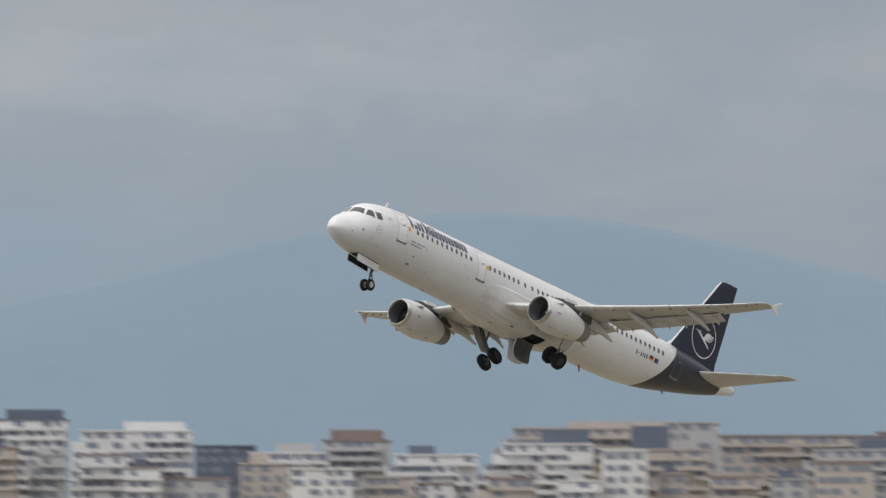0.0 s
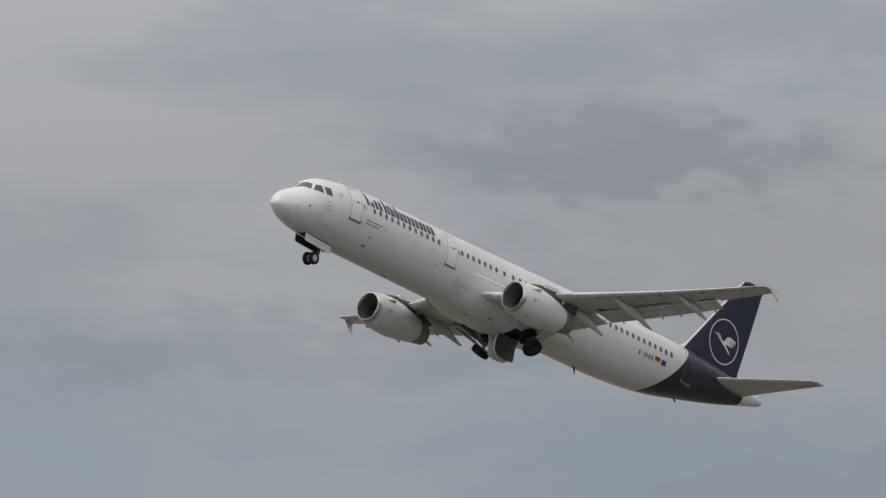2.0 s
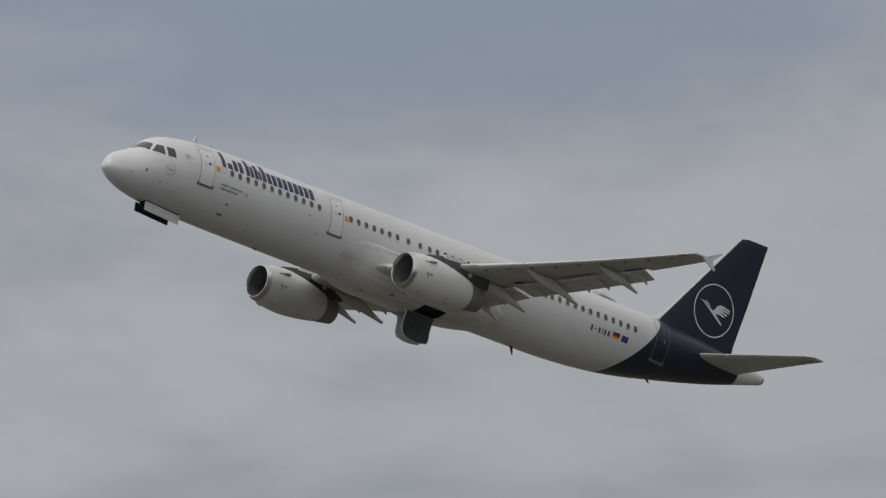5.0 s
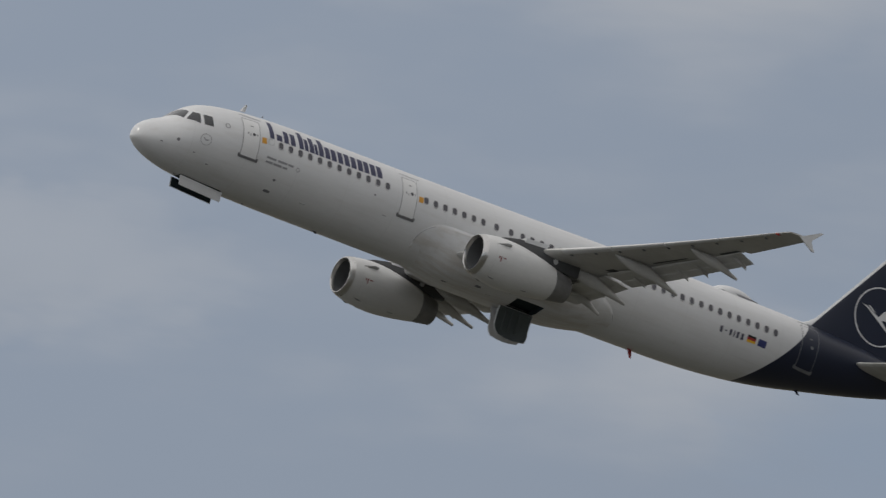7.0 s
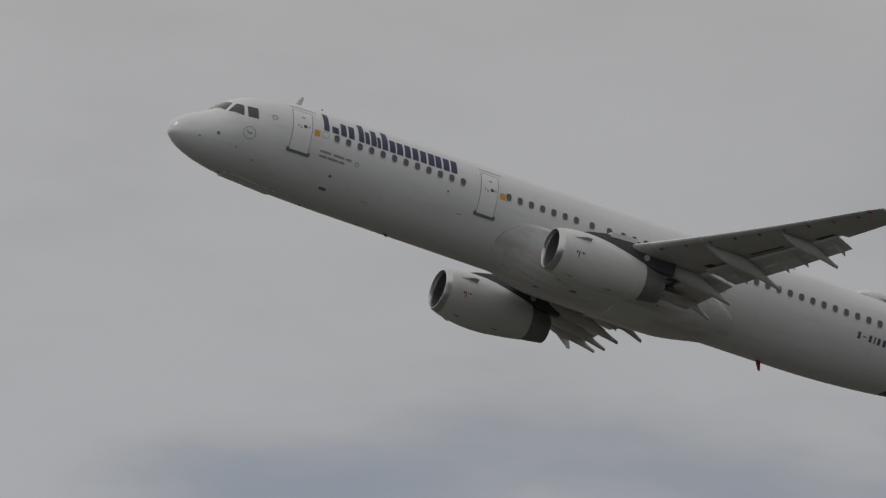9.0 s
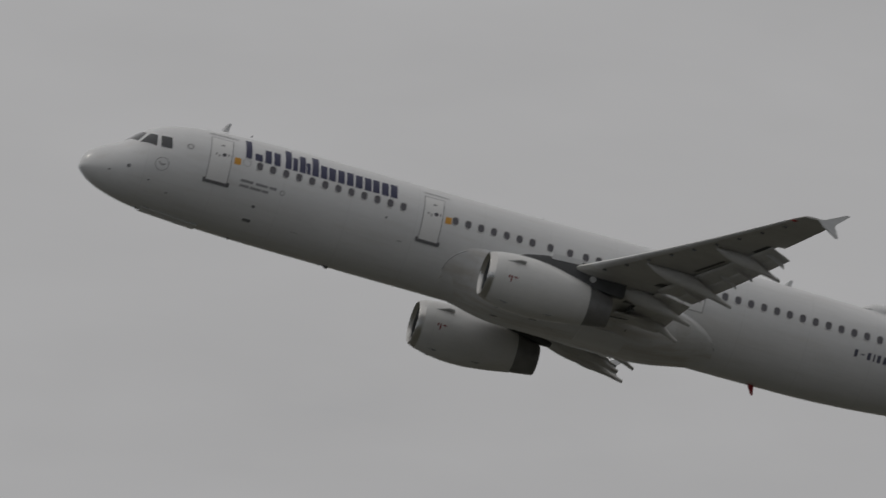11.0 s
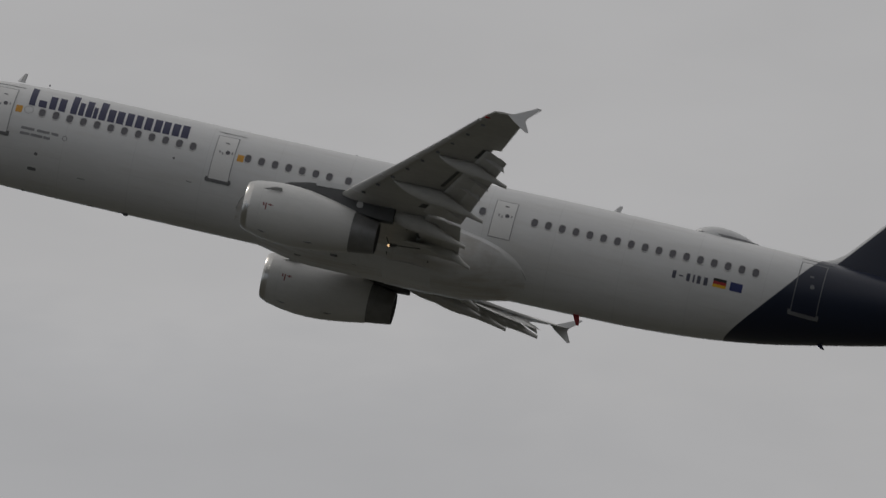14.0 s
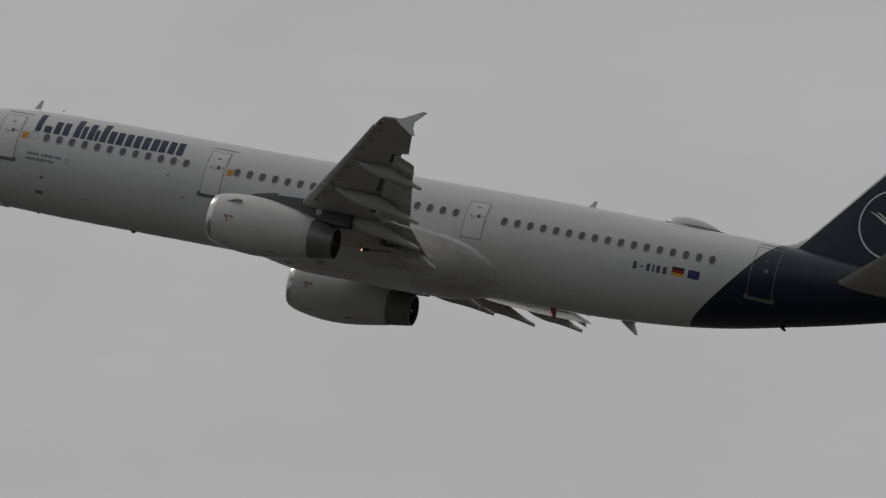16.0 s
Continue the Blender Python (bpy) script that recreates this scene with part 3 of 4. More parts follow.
def belly_fairing():
    """The bulged wing-to-body fairing: it swells out of the hull, and is open below at the two gear bays."""
    bm = bmesh.new()
    rings = []
    for s in [14.60, 14.63, 14.68, 14.76, 14.88, 15.02, 15.2, 15.4] + [15.65 + 0.25 * i for i in range(39)] + [25.35, 25.55, 25.7, 25.8, 25.87]:
        f = math.sqrt(max(0.0, 1 - (1 - min(1, (s - 14.59) / 1.35)) ** 2))
        r = math.sqrt(max(0.0, 1 - (1 - min(1, (25.9 - s) / 4.6)) ** 2))
        top = -0.34 - 1.10 * (1 - f) - 1.30 * (1 - r)
        k = ease((s - 14.9) / 2.8) * ease((26.0 - s) / 3.2)
        w, zb, e = 2.22, -2.38, 0.74
        a0 = round_at(s, top)
        ring = []
        for j in range(41):
            u = j / 40
            sink = 0.09 * math.sin(math.pi * u) ** 2 * (1 - ease((s - 14.9) / 2.0) * ease((25.6 - s) / 2.4))
            p = hull(s, a0 + (2 * math.pi - 2 * a0) * u, 0.020 - sink)
            c, q = math.cos(math.pi * u), math.sin(math.pi * u)
            g = Vector((s, -w * math.copysign(abs(c) ** e, c), top + (zb - top) * abs(q) ** e))
            ring.append(p.lerp(g, k))
        ring.append(hull(s, 2 * math.pi - a0 + 0.1, -0.05))
        ring.append(hull(s, a0 - 0.1, -0.05))
        rings.append(ring)
    loft(bm, rings)
    gone = [f for f in bm.faces if len(f.verts) == 4 and BAY[0] < f.calc_center_median().x < BAY[1] and BAY[2] < abs(f.calc_center_median().y) < BAY[3] and f.calc_center_median().z < -1.75]
    bmesh.ops.delete(bm, geom=gone, context="FACES")
    return part("belly_fairing", bm, M_BELLY, airliner, "white bulged fairing under the wing roots")


fairing = belly_fairing()


def fairing_top(s):
    f = math.sqrt(max(0.0, 1 - (1 - min(1, (s - 14.59) / 1.35)) ** 2))
    r = math.sqrt(max(0.0, 1 - (1 - min(1, (25.9 - s) / 4.6)) ** 2))
    return -0.34 - 1.10 * (1 - f) - 1.30 * (1 - r)


def fairing_seal(side):
    """The dark sealant bead along the fairing's upper edge."""
    path = []
    for i in range(61):
        u = 0.5 - 0.5 * math.cos(math.pi * i / 60)
        s = 14.60 + 11.27 * u
        path.append(hull(s, side * round_at(s, fairing_top(s)), 0.026))
    bm = bmesh.new()
    rings = []
    for i, p in enumerate(path):
        d = (path[min(i + 1, 60)] - path[max(i - 1, 0)]).normalized()
        out = Vector((0, -side, 0))
        up = d.cross(out).normalized()
        rings.append([p + 0.014 * (up * math.cos(a) + out * math.sin(a)) for a in [math.pi / 3 * k for k in range(6)]])
    loft(bm, rings)
    part("sealant", bm, M_RIM_LINE, fairing, "thin grey sealant line round the fairing")


for side in (1, -1):
    fairing_seal(side)

for x, y in ((17.2, -0.6), (17.9, 0.3), (19.4, -0.9), (18.6, -1.3)):
    bm = bmesh.new()
    slab(bm, [(x + p, y + q, -2.375 + 0.09 * y * y) for p, q in rounded(0.30, 0.14, 0.06)], (0, 0, 0.12))
    part("vent", bm, M_SEAM, fairing, "small dark vent in the belly")


# ---- wings ----
def lead(y):
    return 16.72 + 0.5405 * (y - 2)


def trail(y):
    return 22.70 + 0.06 * (y - 2) if y < 6.4 else 22.964 + 0.2985 * (y - 6.4)


def lift(y):
    u = y - 2
    return -1.25 + u * 0.10 + u * u * 0.0035


def twist(y):
    return radians(1.5 - 2.0 * (y - 2) / 14)


def airfoil(y, a=0.0, b=1.0, side=1, n=12, thick=None, drop=0.0, shift=0.0, tilt=0.0):
    """One closed wing section from chord part a to b at span y; side -1 is port."""
    x0, c = lead(y), trail(y) - lead(y)
    t = (0.130 - 0.030 * (y - 2) / 14) if thick is None else thick
    up, dn = [], []
    for i in range(n + 1):
        u = a + (b - a) * (0.5 - 0.5 * math.cos(math.pi * i / n))
        h = 5 * t * (0.2969 * math.sqrt(u) - 0.126 * u - 0.3516 * u * u + 0.2843 * u**3 - 0.1036 * u**4)
        camber = 0.02 * 4 * u * (1 - u)
        up.append((u, camber + h * 0.95))
        dn.append((u, camber - h * 0.95))
    pts = up + dn[::-1]
    tw = twist(y) + tilt
    out = []
    px = a
    for u, h in pts:
        dx, dz = (u - px) * c, h * c
        rx, rz = dx * math.cos(tw) + dz * math.sin(tw), -dx * math.sin(tw) + dz * math.cos(tw)
        out.append(Vector((x0 + px * c + rx + shift, side * y, lift(y) + rz - (px * c * math.sin(twist(y))) - drop)))
    return out


def build_wing(side):
    nm = "wing"
    bm = bmesh.new()
    rings = [airfoil(y, 0.0, 1.0 if y > 13.5 else (0.90 if y < 6.4 else 0.87), side) for y in (1.2, 2.0, 3.0, 4.2, 5.3, 6.39, 6.41, 8, 9.6, 11.2, 12.4, 13.49, 13.51, 14.4, 15.8, 16.4)]
    tip = airfoil(16.86, 0.06, 1.0, side, thick=0.05)
    loft(bm, rings + [tip])
    wing = part(nm, bm, M_WING, airliner, "grey swept wing with extended flaps and slats", 35)
    # slats, drawn out and down
    for y0, y1 in ((2.6, 4.9), (6.85, 9.0), (9.05, 11.4), (11.45, 13.8), (13.85, 16.0)):
        bm = bmesh.new()
        rings = []
        for y in (y0, (y0 + y1) / 2, y1):
            c = trail(y) - lead(y)
            rings.append([p + Vector((-0.012 * c - 0.05, 0, -0.008 * c - 0.01)) for p in airfoil(y, 0.0, 0.085, side, n=8)])
        loft(bm, rings)
        part("slat", bm, M_SLAT, wing, "bright metal leading-edge slat, extended")
    # flaps, drawn back and tilted down
    for y0, y1, a in ((2.25, 6.2, 0.80), (6.5, 13.46, 0.75)):
        for k, (ua, ub) in enumerate(((0.0, 0.62), (0.57, 1.0))):
            bm = bmesh.new()
            rings = []
            m = 6
            for i in range(m):
                y = y0 + (y1 - y0) * i / (m - 1)
                c = trail(y) - lead(y)
                f = 1.0 if y < 6.4 else max(0.55, c / 4.2)
                p0 = Vector((lead(y) + a * c, side * y, lift(y) - 0.028 * c - a * c * math.sin(twist(y)) - 0.03))
                p1 = Vector((lead(y) + 1.02 * c + 0.5 * f, side * y, lift(y) - 0.36))
                q0, q1 = p0.lerp(p1, ua), p0.lerp(p1, ub) - Vector((0, 0, 0.03 * k))
                d = q1 - q0
                w, ti = d.length, math.atan2(-d.z, d.x)
                sec = []
                for u, h in ((0, 0), (0.06, 0.05), (0.25, 0.075), (0.6, 0.055), (1, 0.004), (0.6, -0.02), (0.25, -0.045), (0.06, -0.04)):
                    dx, dz = u * w, h * w
                    sec.append((q0.x + dx * math.cos(ti) + dz * math.sin(ti), side * y, q0.z - dx * math.sin(ti) + dz * math.cos(ti)))
                rings.append(sec)
            loft(bm, rings)
            part("flap", bm, M_WING, wing, "grey slotted flap lowered a little")
    # flap track fairings
    for y, x0, x1, deep, w, tail in ((12.15, 22.75, 25.45, 0.36, 0.30, -0.66), (8.75, 20.95, 24.55, 0.46, 0.38, -0.84), (5.62, 20.2, 23.80, 0.50, 0.44, -0.82), (3.35, 21.7, 23.92, 0.40, 0.30, -0.80)):
        bm = bmesh.new()
        rings = []
        for i in range(17):
            u = i / 16
            v = ease((u - 0.5) / 0.5) * 0.35 + max(0, (u - 0.5) / 0.5) * 0.65
            up = -0.10 + (tail + 0.10) * v
            dn = -0.16 - (deep + 0.10) * math.sin(math.pi / 2 * min(1, u / 0.55)) ** 0.8
            dn = dn + (tail - 0.14 - dn) * max(0, (u - 0.55) / 0.45) ** 1.3
            k = max(0.04, math.sin(math.pi * (0.04 + 0.87 * u ** 0.8)) ** 0.6)
            c, h = lift(y) + (up + dn) / 2, max(0.02, (up - dn) / 2)
            rings.append([(x0 + (x1 - x0) * u, side * y + w * 0.5 * k * math.sin(a), c + h * math.cos(a)) for a in [2 * math.pi * j / 14 for j in range(14)]])
        loft(bm, rings)
        part("flap_track_fairing", bm, M_WING, wing, "grey canoe-shaped flap track fairing")
    # small hinge brackets
    for y in (7.4, 9.8, 10.9, 13.0, 4.7):
        bm = bmesh.new()
        x0, z0 = trail(y) - 0.15, lift(y) - 0.35
        slab(bm, [(x0 - 0.3, side * y - 0.03, z0 + 0.12), (x0 + 0.55, side * y - 0.03, z0 - 0.22), (x0 + 0.45, side * y - 0.03, z0 + 0.02), (x0, side * y - 0.03, z0 + 0.2)], (0, 0.06, 0))
        part("flap_bracket", bm, M_WING, wing, "small grey flap bracket")
    # dark strips paint the slots' shade ahead of the flaps, between the track fairings
    for y0, y1, u0, u1 in ((12.45, 13.40, 0.70, 0.80), (9.15, 10.9, 0.665, 0.715), (6.62, 7.05, 0.69, 0.79), (4.05, 4.45, 0.70, 0.80)):
        bm = bmesh.new()
        rows = []
        for y in (y0, (y0 + y1) / 2, y1):
            low = airfoil(y, u0, u1, side, n=4)[5:][::-1]
            base = airfoil(y, 0.0, 1.0, side, n=40)
            row = []
            for p in low:
                near = min(base[41:], key=lambda q: abs(q.x - p.x))
                row.append(bm.verts.new((p.x, p.y, near.z - 0.012)))
            rows.append(row)
        for p, q in zip(rows, rows[1:]):
            for k in range(len(p) - 1):
                bm.faces.new((p[k], p[k + 1], q[k + 1], q[k]))
        part("flap_slot_shade", bm, M_WINGDARK, wing, "dark strip painted for the shade of a slot ahead of a flap")
    # slat tracks show as small dark notches below the leading edge
    for k in range(9):
        y = 7.0 + 1.08 * k
        bm = bmesh.new()
        x, z = lead(y), lift(y)
        c = trail(y) - lead(y)
        z -= 0.048 * c + 0.02
        slab(bm, [(x + 0.26, side * (y - 0.04), z), (x + 0.40, side * (y - 0.04), z - 0.01), (x + 0.40, side * (y + 0.04), z - 0.01), (x + 0.26, side * (y + 0.04), z)], (0, 0, 0.05))
        part("slat_track", bm, M_DIM, wing, "small dark slat track")
    bm = bmesh.new()
    outline = [(25.34, 1.02), (25.62, 1.09), (26.38, 1.46), (26.53, 1.45), (26.08, 1.02), (26.04, 0.90), (26.25, 0.50), (26.13, 0.48), (25.6, 0.82)]
    slab(bm, [(x, side * (16.82 + 0.18 * (abs(z - 0.98))), z) for x, z in outline], (0, side * 0.07, 0))
    part("wingtip_fence", bm, M_WHITE, wing, "pale arrow-shaped wingtip fence")
    bm = bmesh.new()
    bmesh.ops.create_uvsphere(bm, u_segments=12, v_segments=8, radius=0.05, matrix=Matrix.Translation((24.58, side * 16.32, 0.86)) @ Matrix.Diagonal((2.6, 2.2, 0.6, 1)))
    part("position_light", bm, M_NAVRED if side < 0 else M_GLASS, wing, "small wingtip position light")
    return wing


wings = {side: build_wing(side) for side in (-1, 1)}


def landing_light(side):
    bm = bmesh.new()
    bmesh.ops.create_uvsphere(bm, u_segments=12, v_segments=8, radius=0.07, matrix=Matrix.Translation((20.72, side * 3.0, -1.72)) @ Matrix.Diagonal((0.9, 1, 0.7, 1)))
    part("landing_light", bm, M_LIGHT, wings[side], "small lit amber lamp under the wing")


landing_light(-1)
bm = bmesh.new()
tube(bm, (20.74, -3.0, -1.70), (21.02, -3.0, -1.66), 0.075, 0.05, 12)
tube(bm, (20.98, -3.0, -1.66), (21.9, -3.05, -1.60), 0.022, 0.022, 8)
tube(bm, (20.70, -3.02, -1.66), (20.55, -3.02, -1.42), 0.02, 0.02, 8)
part("lamp_housing", bm, M_WINGDARK, wings[-1], "dark lamp housing with a thin strut")


# ---- engines ----
def build_engine(side):
    cy = side * 5.75

    def ring(s, r, n=44, flat=0.0):
        cz = -2.0 - 0.033 * (s - 15.4)
        pts = []
        for i in range(n):
            a = 2 * math.pi * i / n
            k = 1 + flat * (math.cos(a) < -0.3)
            pts.append((s, cy + r * math.sin(a), cz + r * k * math.cos(a)))
        return pts
    bm = bmesh.new()
    prof = [(15.66, 0.965), (15.9, 1.02), (16.3, 1.085), (16.8, 1.13), (17.3, 1.135), (17.8, 1.10), (18.3, 1.03), (18.8, 0.945), (19.2, 0.865), (19.56, 0.79), (19.56, 0.74)]
    loft(bm, [ring(s, r) for s, r in prof], caps=False)
    eng = part("engine", bm, M_NAC, airliner, "white long-cowled jet engine nacelle", 40)
    bm = bmesh.new()
    lip = [(15.66, 0.963), (15.55, 0.925), (15.46, 0.885), (15.41, 0.845), (15.41, 0.82), (15.46, 0.79), (15.58, 0.77)]
    loft(bm, [ring(s, r) for s, r in lip], caps=False)
    part("inlet_lip", bm, M_LIP, eng, "polished metal inlet lip")
    bm = bmesh.new()
    loft(bm, [ring(s, r) for s, r in ((15.58, 0.77), (16.0, 0.78), (16.7, 0.80))], caps=False)
    bm.faces.new([bm.verts.new(p) for p in ring(16.72, 0.80)])
    part("inlet_duct", bm, M_DUCT, eng, "dark grey inlet duct")
    cz = -2.0 - 0.033 * 1.1
    bm = bmesh.new()
    for k in range(22):
        a0 = 2 * math.pi * k / 22
        rows = []
        for r in (0.22, 0.5, 0.785):
            tw = 0.10 + 0.16 * r
            rows.append([Vector((16.62 - 0.08, cy + r * math.sin(a0 - tw / r * 0.35), cz + r * math.cos(a0 - tw / r * 0.35))), Vector((16.62 + 0.05, cy + r * math.sin(a0 + tw / r * 0.35), cz + r * math.cos(a0 + tw / r * 0.35)))])
        for p, q in zip(rows, rows[1:]):
            bm.faces.new([bm.verts.new(v) for v in (p[0], p[1], q[1], q[0])])
    part("fan", bm, M_FAN, eng, "grey metal fan blades")
    bm = bmesh.new()
    loft(bm, [[(s, cy + r * math.sin(2 * math.pi * i / 20), cz + r * math.cos(2 * math.pi * i / 20)) for i in range(20)] for s, r in ((16.15, 0.01), (16.22, 0.07), (16.38, 0.16), (16.6, 0.24))])
    part("spinner", bm, M_DUCT, eng, "dark rounded fan spinner")
    bm = bmesh.new()
    loft(bm, [ring(s, r) for s, r in ((19.50, 0.775), (19.8, 0.735), (20.2, 0.665), (20.52, 0.605), (20.52, 0.575), (20.1, 0.62), (19.7, 0.66))], caps=False)
    bm.faces.new([bm.verts.new(p) for p in ring(19.9, 0.63)])
    part("exhaust_nozzle", bm, M_NOZZLE, eng, "heat-darkened metal exhaust nozzle")
    bm = bmesh.new()
    tube(bm, (19.8, cy, -2.15), (20.45, cy, -2.17), 0.30, 0.06, 18)
    part("exhaust_cone", bm, M_NOZZLE, eng, "dark exhaust cone")
    # pylon
    bm = bmesh.new()
    rings = []
    for s, zt, zb, w in ((16.55, -0.93, -1.15, 0.04), (16.9, -0.80, -1.2, 0.22), (17.6, -0.66, -1.25, 0.34), (18.6, -0.56, -1.35, 0.40), (19.6, -0.55, -1.45, 0.42), (20.4, -0.62, -1.52, 0.42), (20.95, -0.70, -1.50, 0.40), (20.97, -0.75, -1.48, 0.36)):
        rings.append([(s, cy + w / 2 * p, zt + (zb - zt) * q) for p, q in ((-0.6, 0), (0.6, 0), (1, 0.15), (1, 0.95), (0.6, 1), (-0.6, 1), (-1, 0.95), (-1, 0.15))])
    loft(bm, rings)
    part("pylon", bm, M_PYLON, eng, "dark grey engine pylon")
    bm = bmesh.new()
    slab(bm, [(17.85, cy - 0.20, -0.74), (19.05, cy - 0.215, -0.68), (19.05, cy + 0.215, -0.68), (17.85, cy + 0.20, -0.74)], (0, 0, 0.20))
    part("pylon_cap", bm, M_WHITE, eng, "pale cap on the pylon's top")
    # outboard white dot, strake, red warning mark, drain
    for sd in (-1, 1):
        bm = bmesh.new()
        slab(bm, [(19.62 + 0.13 * math.cos(2 * math.pi * i / 18), cy + sd * 0.212, -1.10 + 0.13 * math.sin(2 * math.pi * i / 18)) for i in range(18)], (0, sd * 0.012, 0))
        part("pylon_dot", bm, M_FRAME, eng, "pale round access cover on the pylon")
        bm = bmesh.new()
        a = radians(57)

        def on(s, out, da=0.0):
            r = curve([(15.66, 0.965), (16.3, 1.085), (17.3, 1.135), (18.3, 1.03), (19.56, 0.79)], s) + out
            return Vector((s, cy + sd * r * math.sin(a + da), -2.0 - 0.033 * (s - 15.4) + r * math.cos(a + da)))
        slab(bm, [on(16.02, -0.02), on(16.52, 0.16), on(16.74, 0.15), on(16.77, -0.02)], (0, 0.0, 0.03))
        part("strake", bm, M_FRAME, eng, "small grey cowl strake")
        bm = bmesh.new()
        a = radians(92)
        for s0, s1, d0, d1 in ((16.18, 16.24, -0.05, 0.05), (16.28, 16.33, -0.05, 0.18), (16.37, 16.58, -0.03, 0.0), (16.45, 16.50, -0.05, 0.03)):
            bm.faces.new([bm.verts.new(on(s, 0.008, d)) for s, d in ((s0, d0), (s1, d0), (s1, d1), (s0, d1))])
        part("warning_mark", bm, M_RUST, eng, "small red warning mark on the cowl")
        a = radians(150)
        for s0 in (16.1, 17.9):
            bm = bmesh.new()
            slab(bm, [on(s0, 0.0), on(s0 + 0.25, 0.05), on(s0 + 0.4, 0.0)], (0, 0.05, 0))
            part("cowl_latch", bm, M_SEAM, eng, "dark cowl latch bump")
    # cowl split lines
    bm = bmesh.new()
    for s in (16.05,):
        r = 1.052
        loft(bm, [ring(s, r + 0.002), ring(s + 0.008, r + 0.003)], caps=False)
    part("cowl_seam", bm, M_FRAME, eng, "fine cowl seam")
    return eng


for side in (-1, 1):
    build_engine(side)


# ---- tail ----
def build_fin():
    bm = bmesh.new()
    rings = []
    for z, x0, x1, t in ((1.6, 35.6, 42.3, 0.56), (2.0, 36.3, 42.35, 0.56), (2.2, 36.85, 42.35, 0.56), (2.5, 37.26, 42.42, 0.54), (3.2, 37.84, 42.55, 0.50), (4.5, 38.87, 42.82, 0.42), (6.0, 40.05, 43.08, 0.32), (7.4, 41.13, 43.33, 0.23), (7.75, 41.50, 43.40, 0.16), (7.88, 42.0, 43.40, 0.06)):
        ring = []
        c = x1 - x0
        for i in range(24):
            u = 0.5 - 0.5 * math.cos(2 * math.pi * i / 24)
            h = 2.6 * (0.2969 * math.sqrt(u) - 0.126 * u - 0.3516 * u * u + 0.2843 * u**3 - 0.1015 * u**4) * t
            ring.append((x0 + u * c, h if i <= 12 else -h, z))
        rings.append(ring)
    loft(bm, rings)
    fin = part("fin", bm, M_FIN, airliner, "dark blue tail fin with a pale leading edge", 50)
    # ring emblem with a plain slanted figure, on both faces
    for side in (-1, 1):
        def face(x, z, out=0.012):
            zc = (z - 2.1) / 5.7
            x0, x1 = 36.95 + (z - 2.1) * 0.815, 42.35 + (z - 2.1) * 0.185
            t = 0.56 - 0.33 * zc - 0.02
            u = max(0.01, min(0.99, (x - x0) / (x1 - x0)))
            h = 2.6 * (0.2969 * math.sqrt(u) - 0.126 * u - 0.3516 * u * u + 0.2843 * u**3 - 0.1015 * u**4) * t
            return Vector((x, side * (h + out), z))
        bm = bmesh.new()
        n = 56
        loft(bm, [[face(40.56 + r * math.cos(2 * math.pi * i / n), 3.60 + r * math.sin(2 * math.pi * i / n)) for i in range(n)] for r in (1.40, 1.335)], caps=False)
        part("emblem_ring", bm, M_WHITE, fin, "thin white ring emblem on the tail fin")
        for pts in (((-1.09, 0.36), (-0.80, 0.31), (-0.30, 0.08), (0.0, -0.03), (0.25, -0.22), (0.70, -0.575), (0.62, -0.61), (0.10, -0.27), (-0.20, -0.08), (-0.80, 0.25)),
                    ((-0.78, 0.37), (-0.62, 0.36), (-0.26, 0.15), (-0.33, 0.13)),
                    ((-0.05, 0.0), (0.19, 0.325), (0.35, 0.40), (0.52, 0.41), (0.60, 0.33), (0.50, 0.05), (0.35, -0.08), (0.13, -0.14)),
                    ((0.45, 0.41), (0.62, 0.40), (1.10, 0.29), (1.08, 0.22), (0.55, 0.29)), ((0.52, 0.26), (1.06, 0.17), (1.03, 0.10), (0.50, 0.17)),
                    ((0.48, 0.14), (0.95, 0.02), (0.92, -0.05), (0.44, 0.05)), ((0.40, 0.02), (0.80, -0.10), (0.74, -0.16), (0.30, -0.10))):
            pts = [(40.56 + x, 3.60 + z) for x, z in pts]
            bm = bmesh.new()
            bm.faces.new([bm.verts.new(face(x, z, 0.02)) for x, z in pts])
            bmesh.ops.triangulate(bm, faces=bm.faces[:])
            part("emblem_figure", bm, M_WHITE, fin, "plain white slanted emblem shape")
    bm = bmesh.new()
    for side in (-1, 1):
        for z0, z1 in ((2.2, 7.6),):
            pts = []
            for z in (z0, z1):
                zc = (z - 2.1) / 5.7
                x0, x1 = 36.95 + (z - 2.1) * 0.815, 42.35 + (z - 2.1) * 0.185
                xx = x0 + 0.70 * (x1 - x0)
                u = 0.70
                h = 2.6 * (0.2969 * math.sqrt(u) - 0.126 * u - 0.3516 * u * u + 0.2843 * u**3 - 0.1015 * u**4) * (0.54 - 0.33 * zc)
                pts += [Vector((xx, side * (h + 0.014), z)), Vector((xx + 0.02, side * (h + 0.014), z))]
            bm.faces.new([bm.verts.new(p) for p in (pts[0], pts[1], pts[3], pts[2])])
    part("rudder_gap", bm, M_BLACK, fin, "fine dark rudder hinge line")


build_fin()


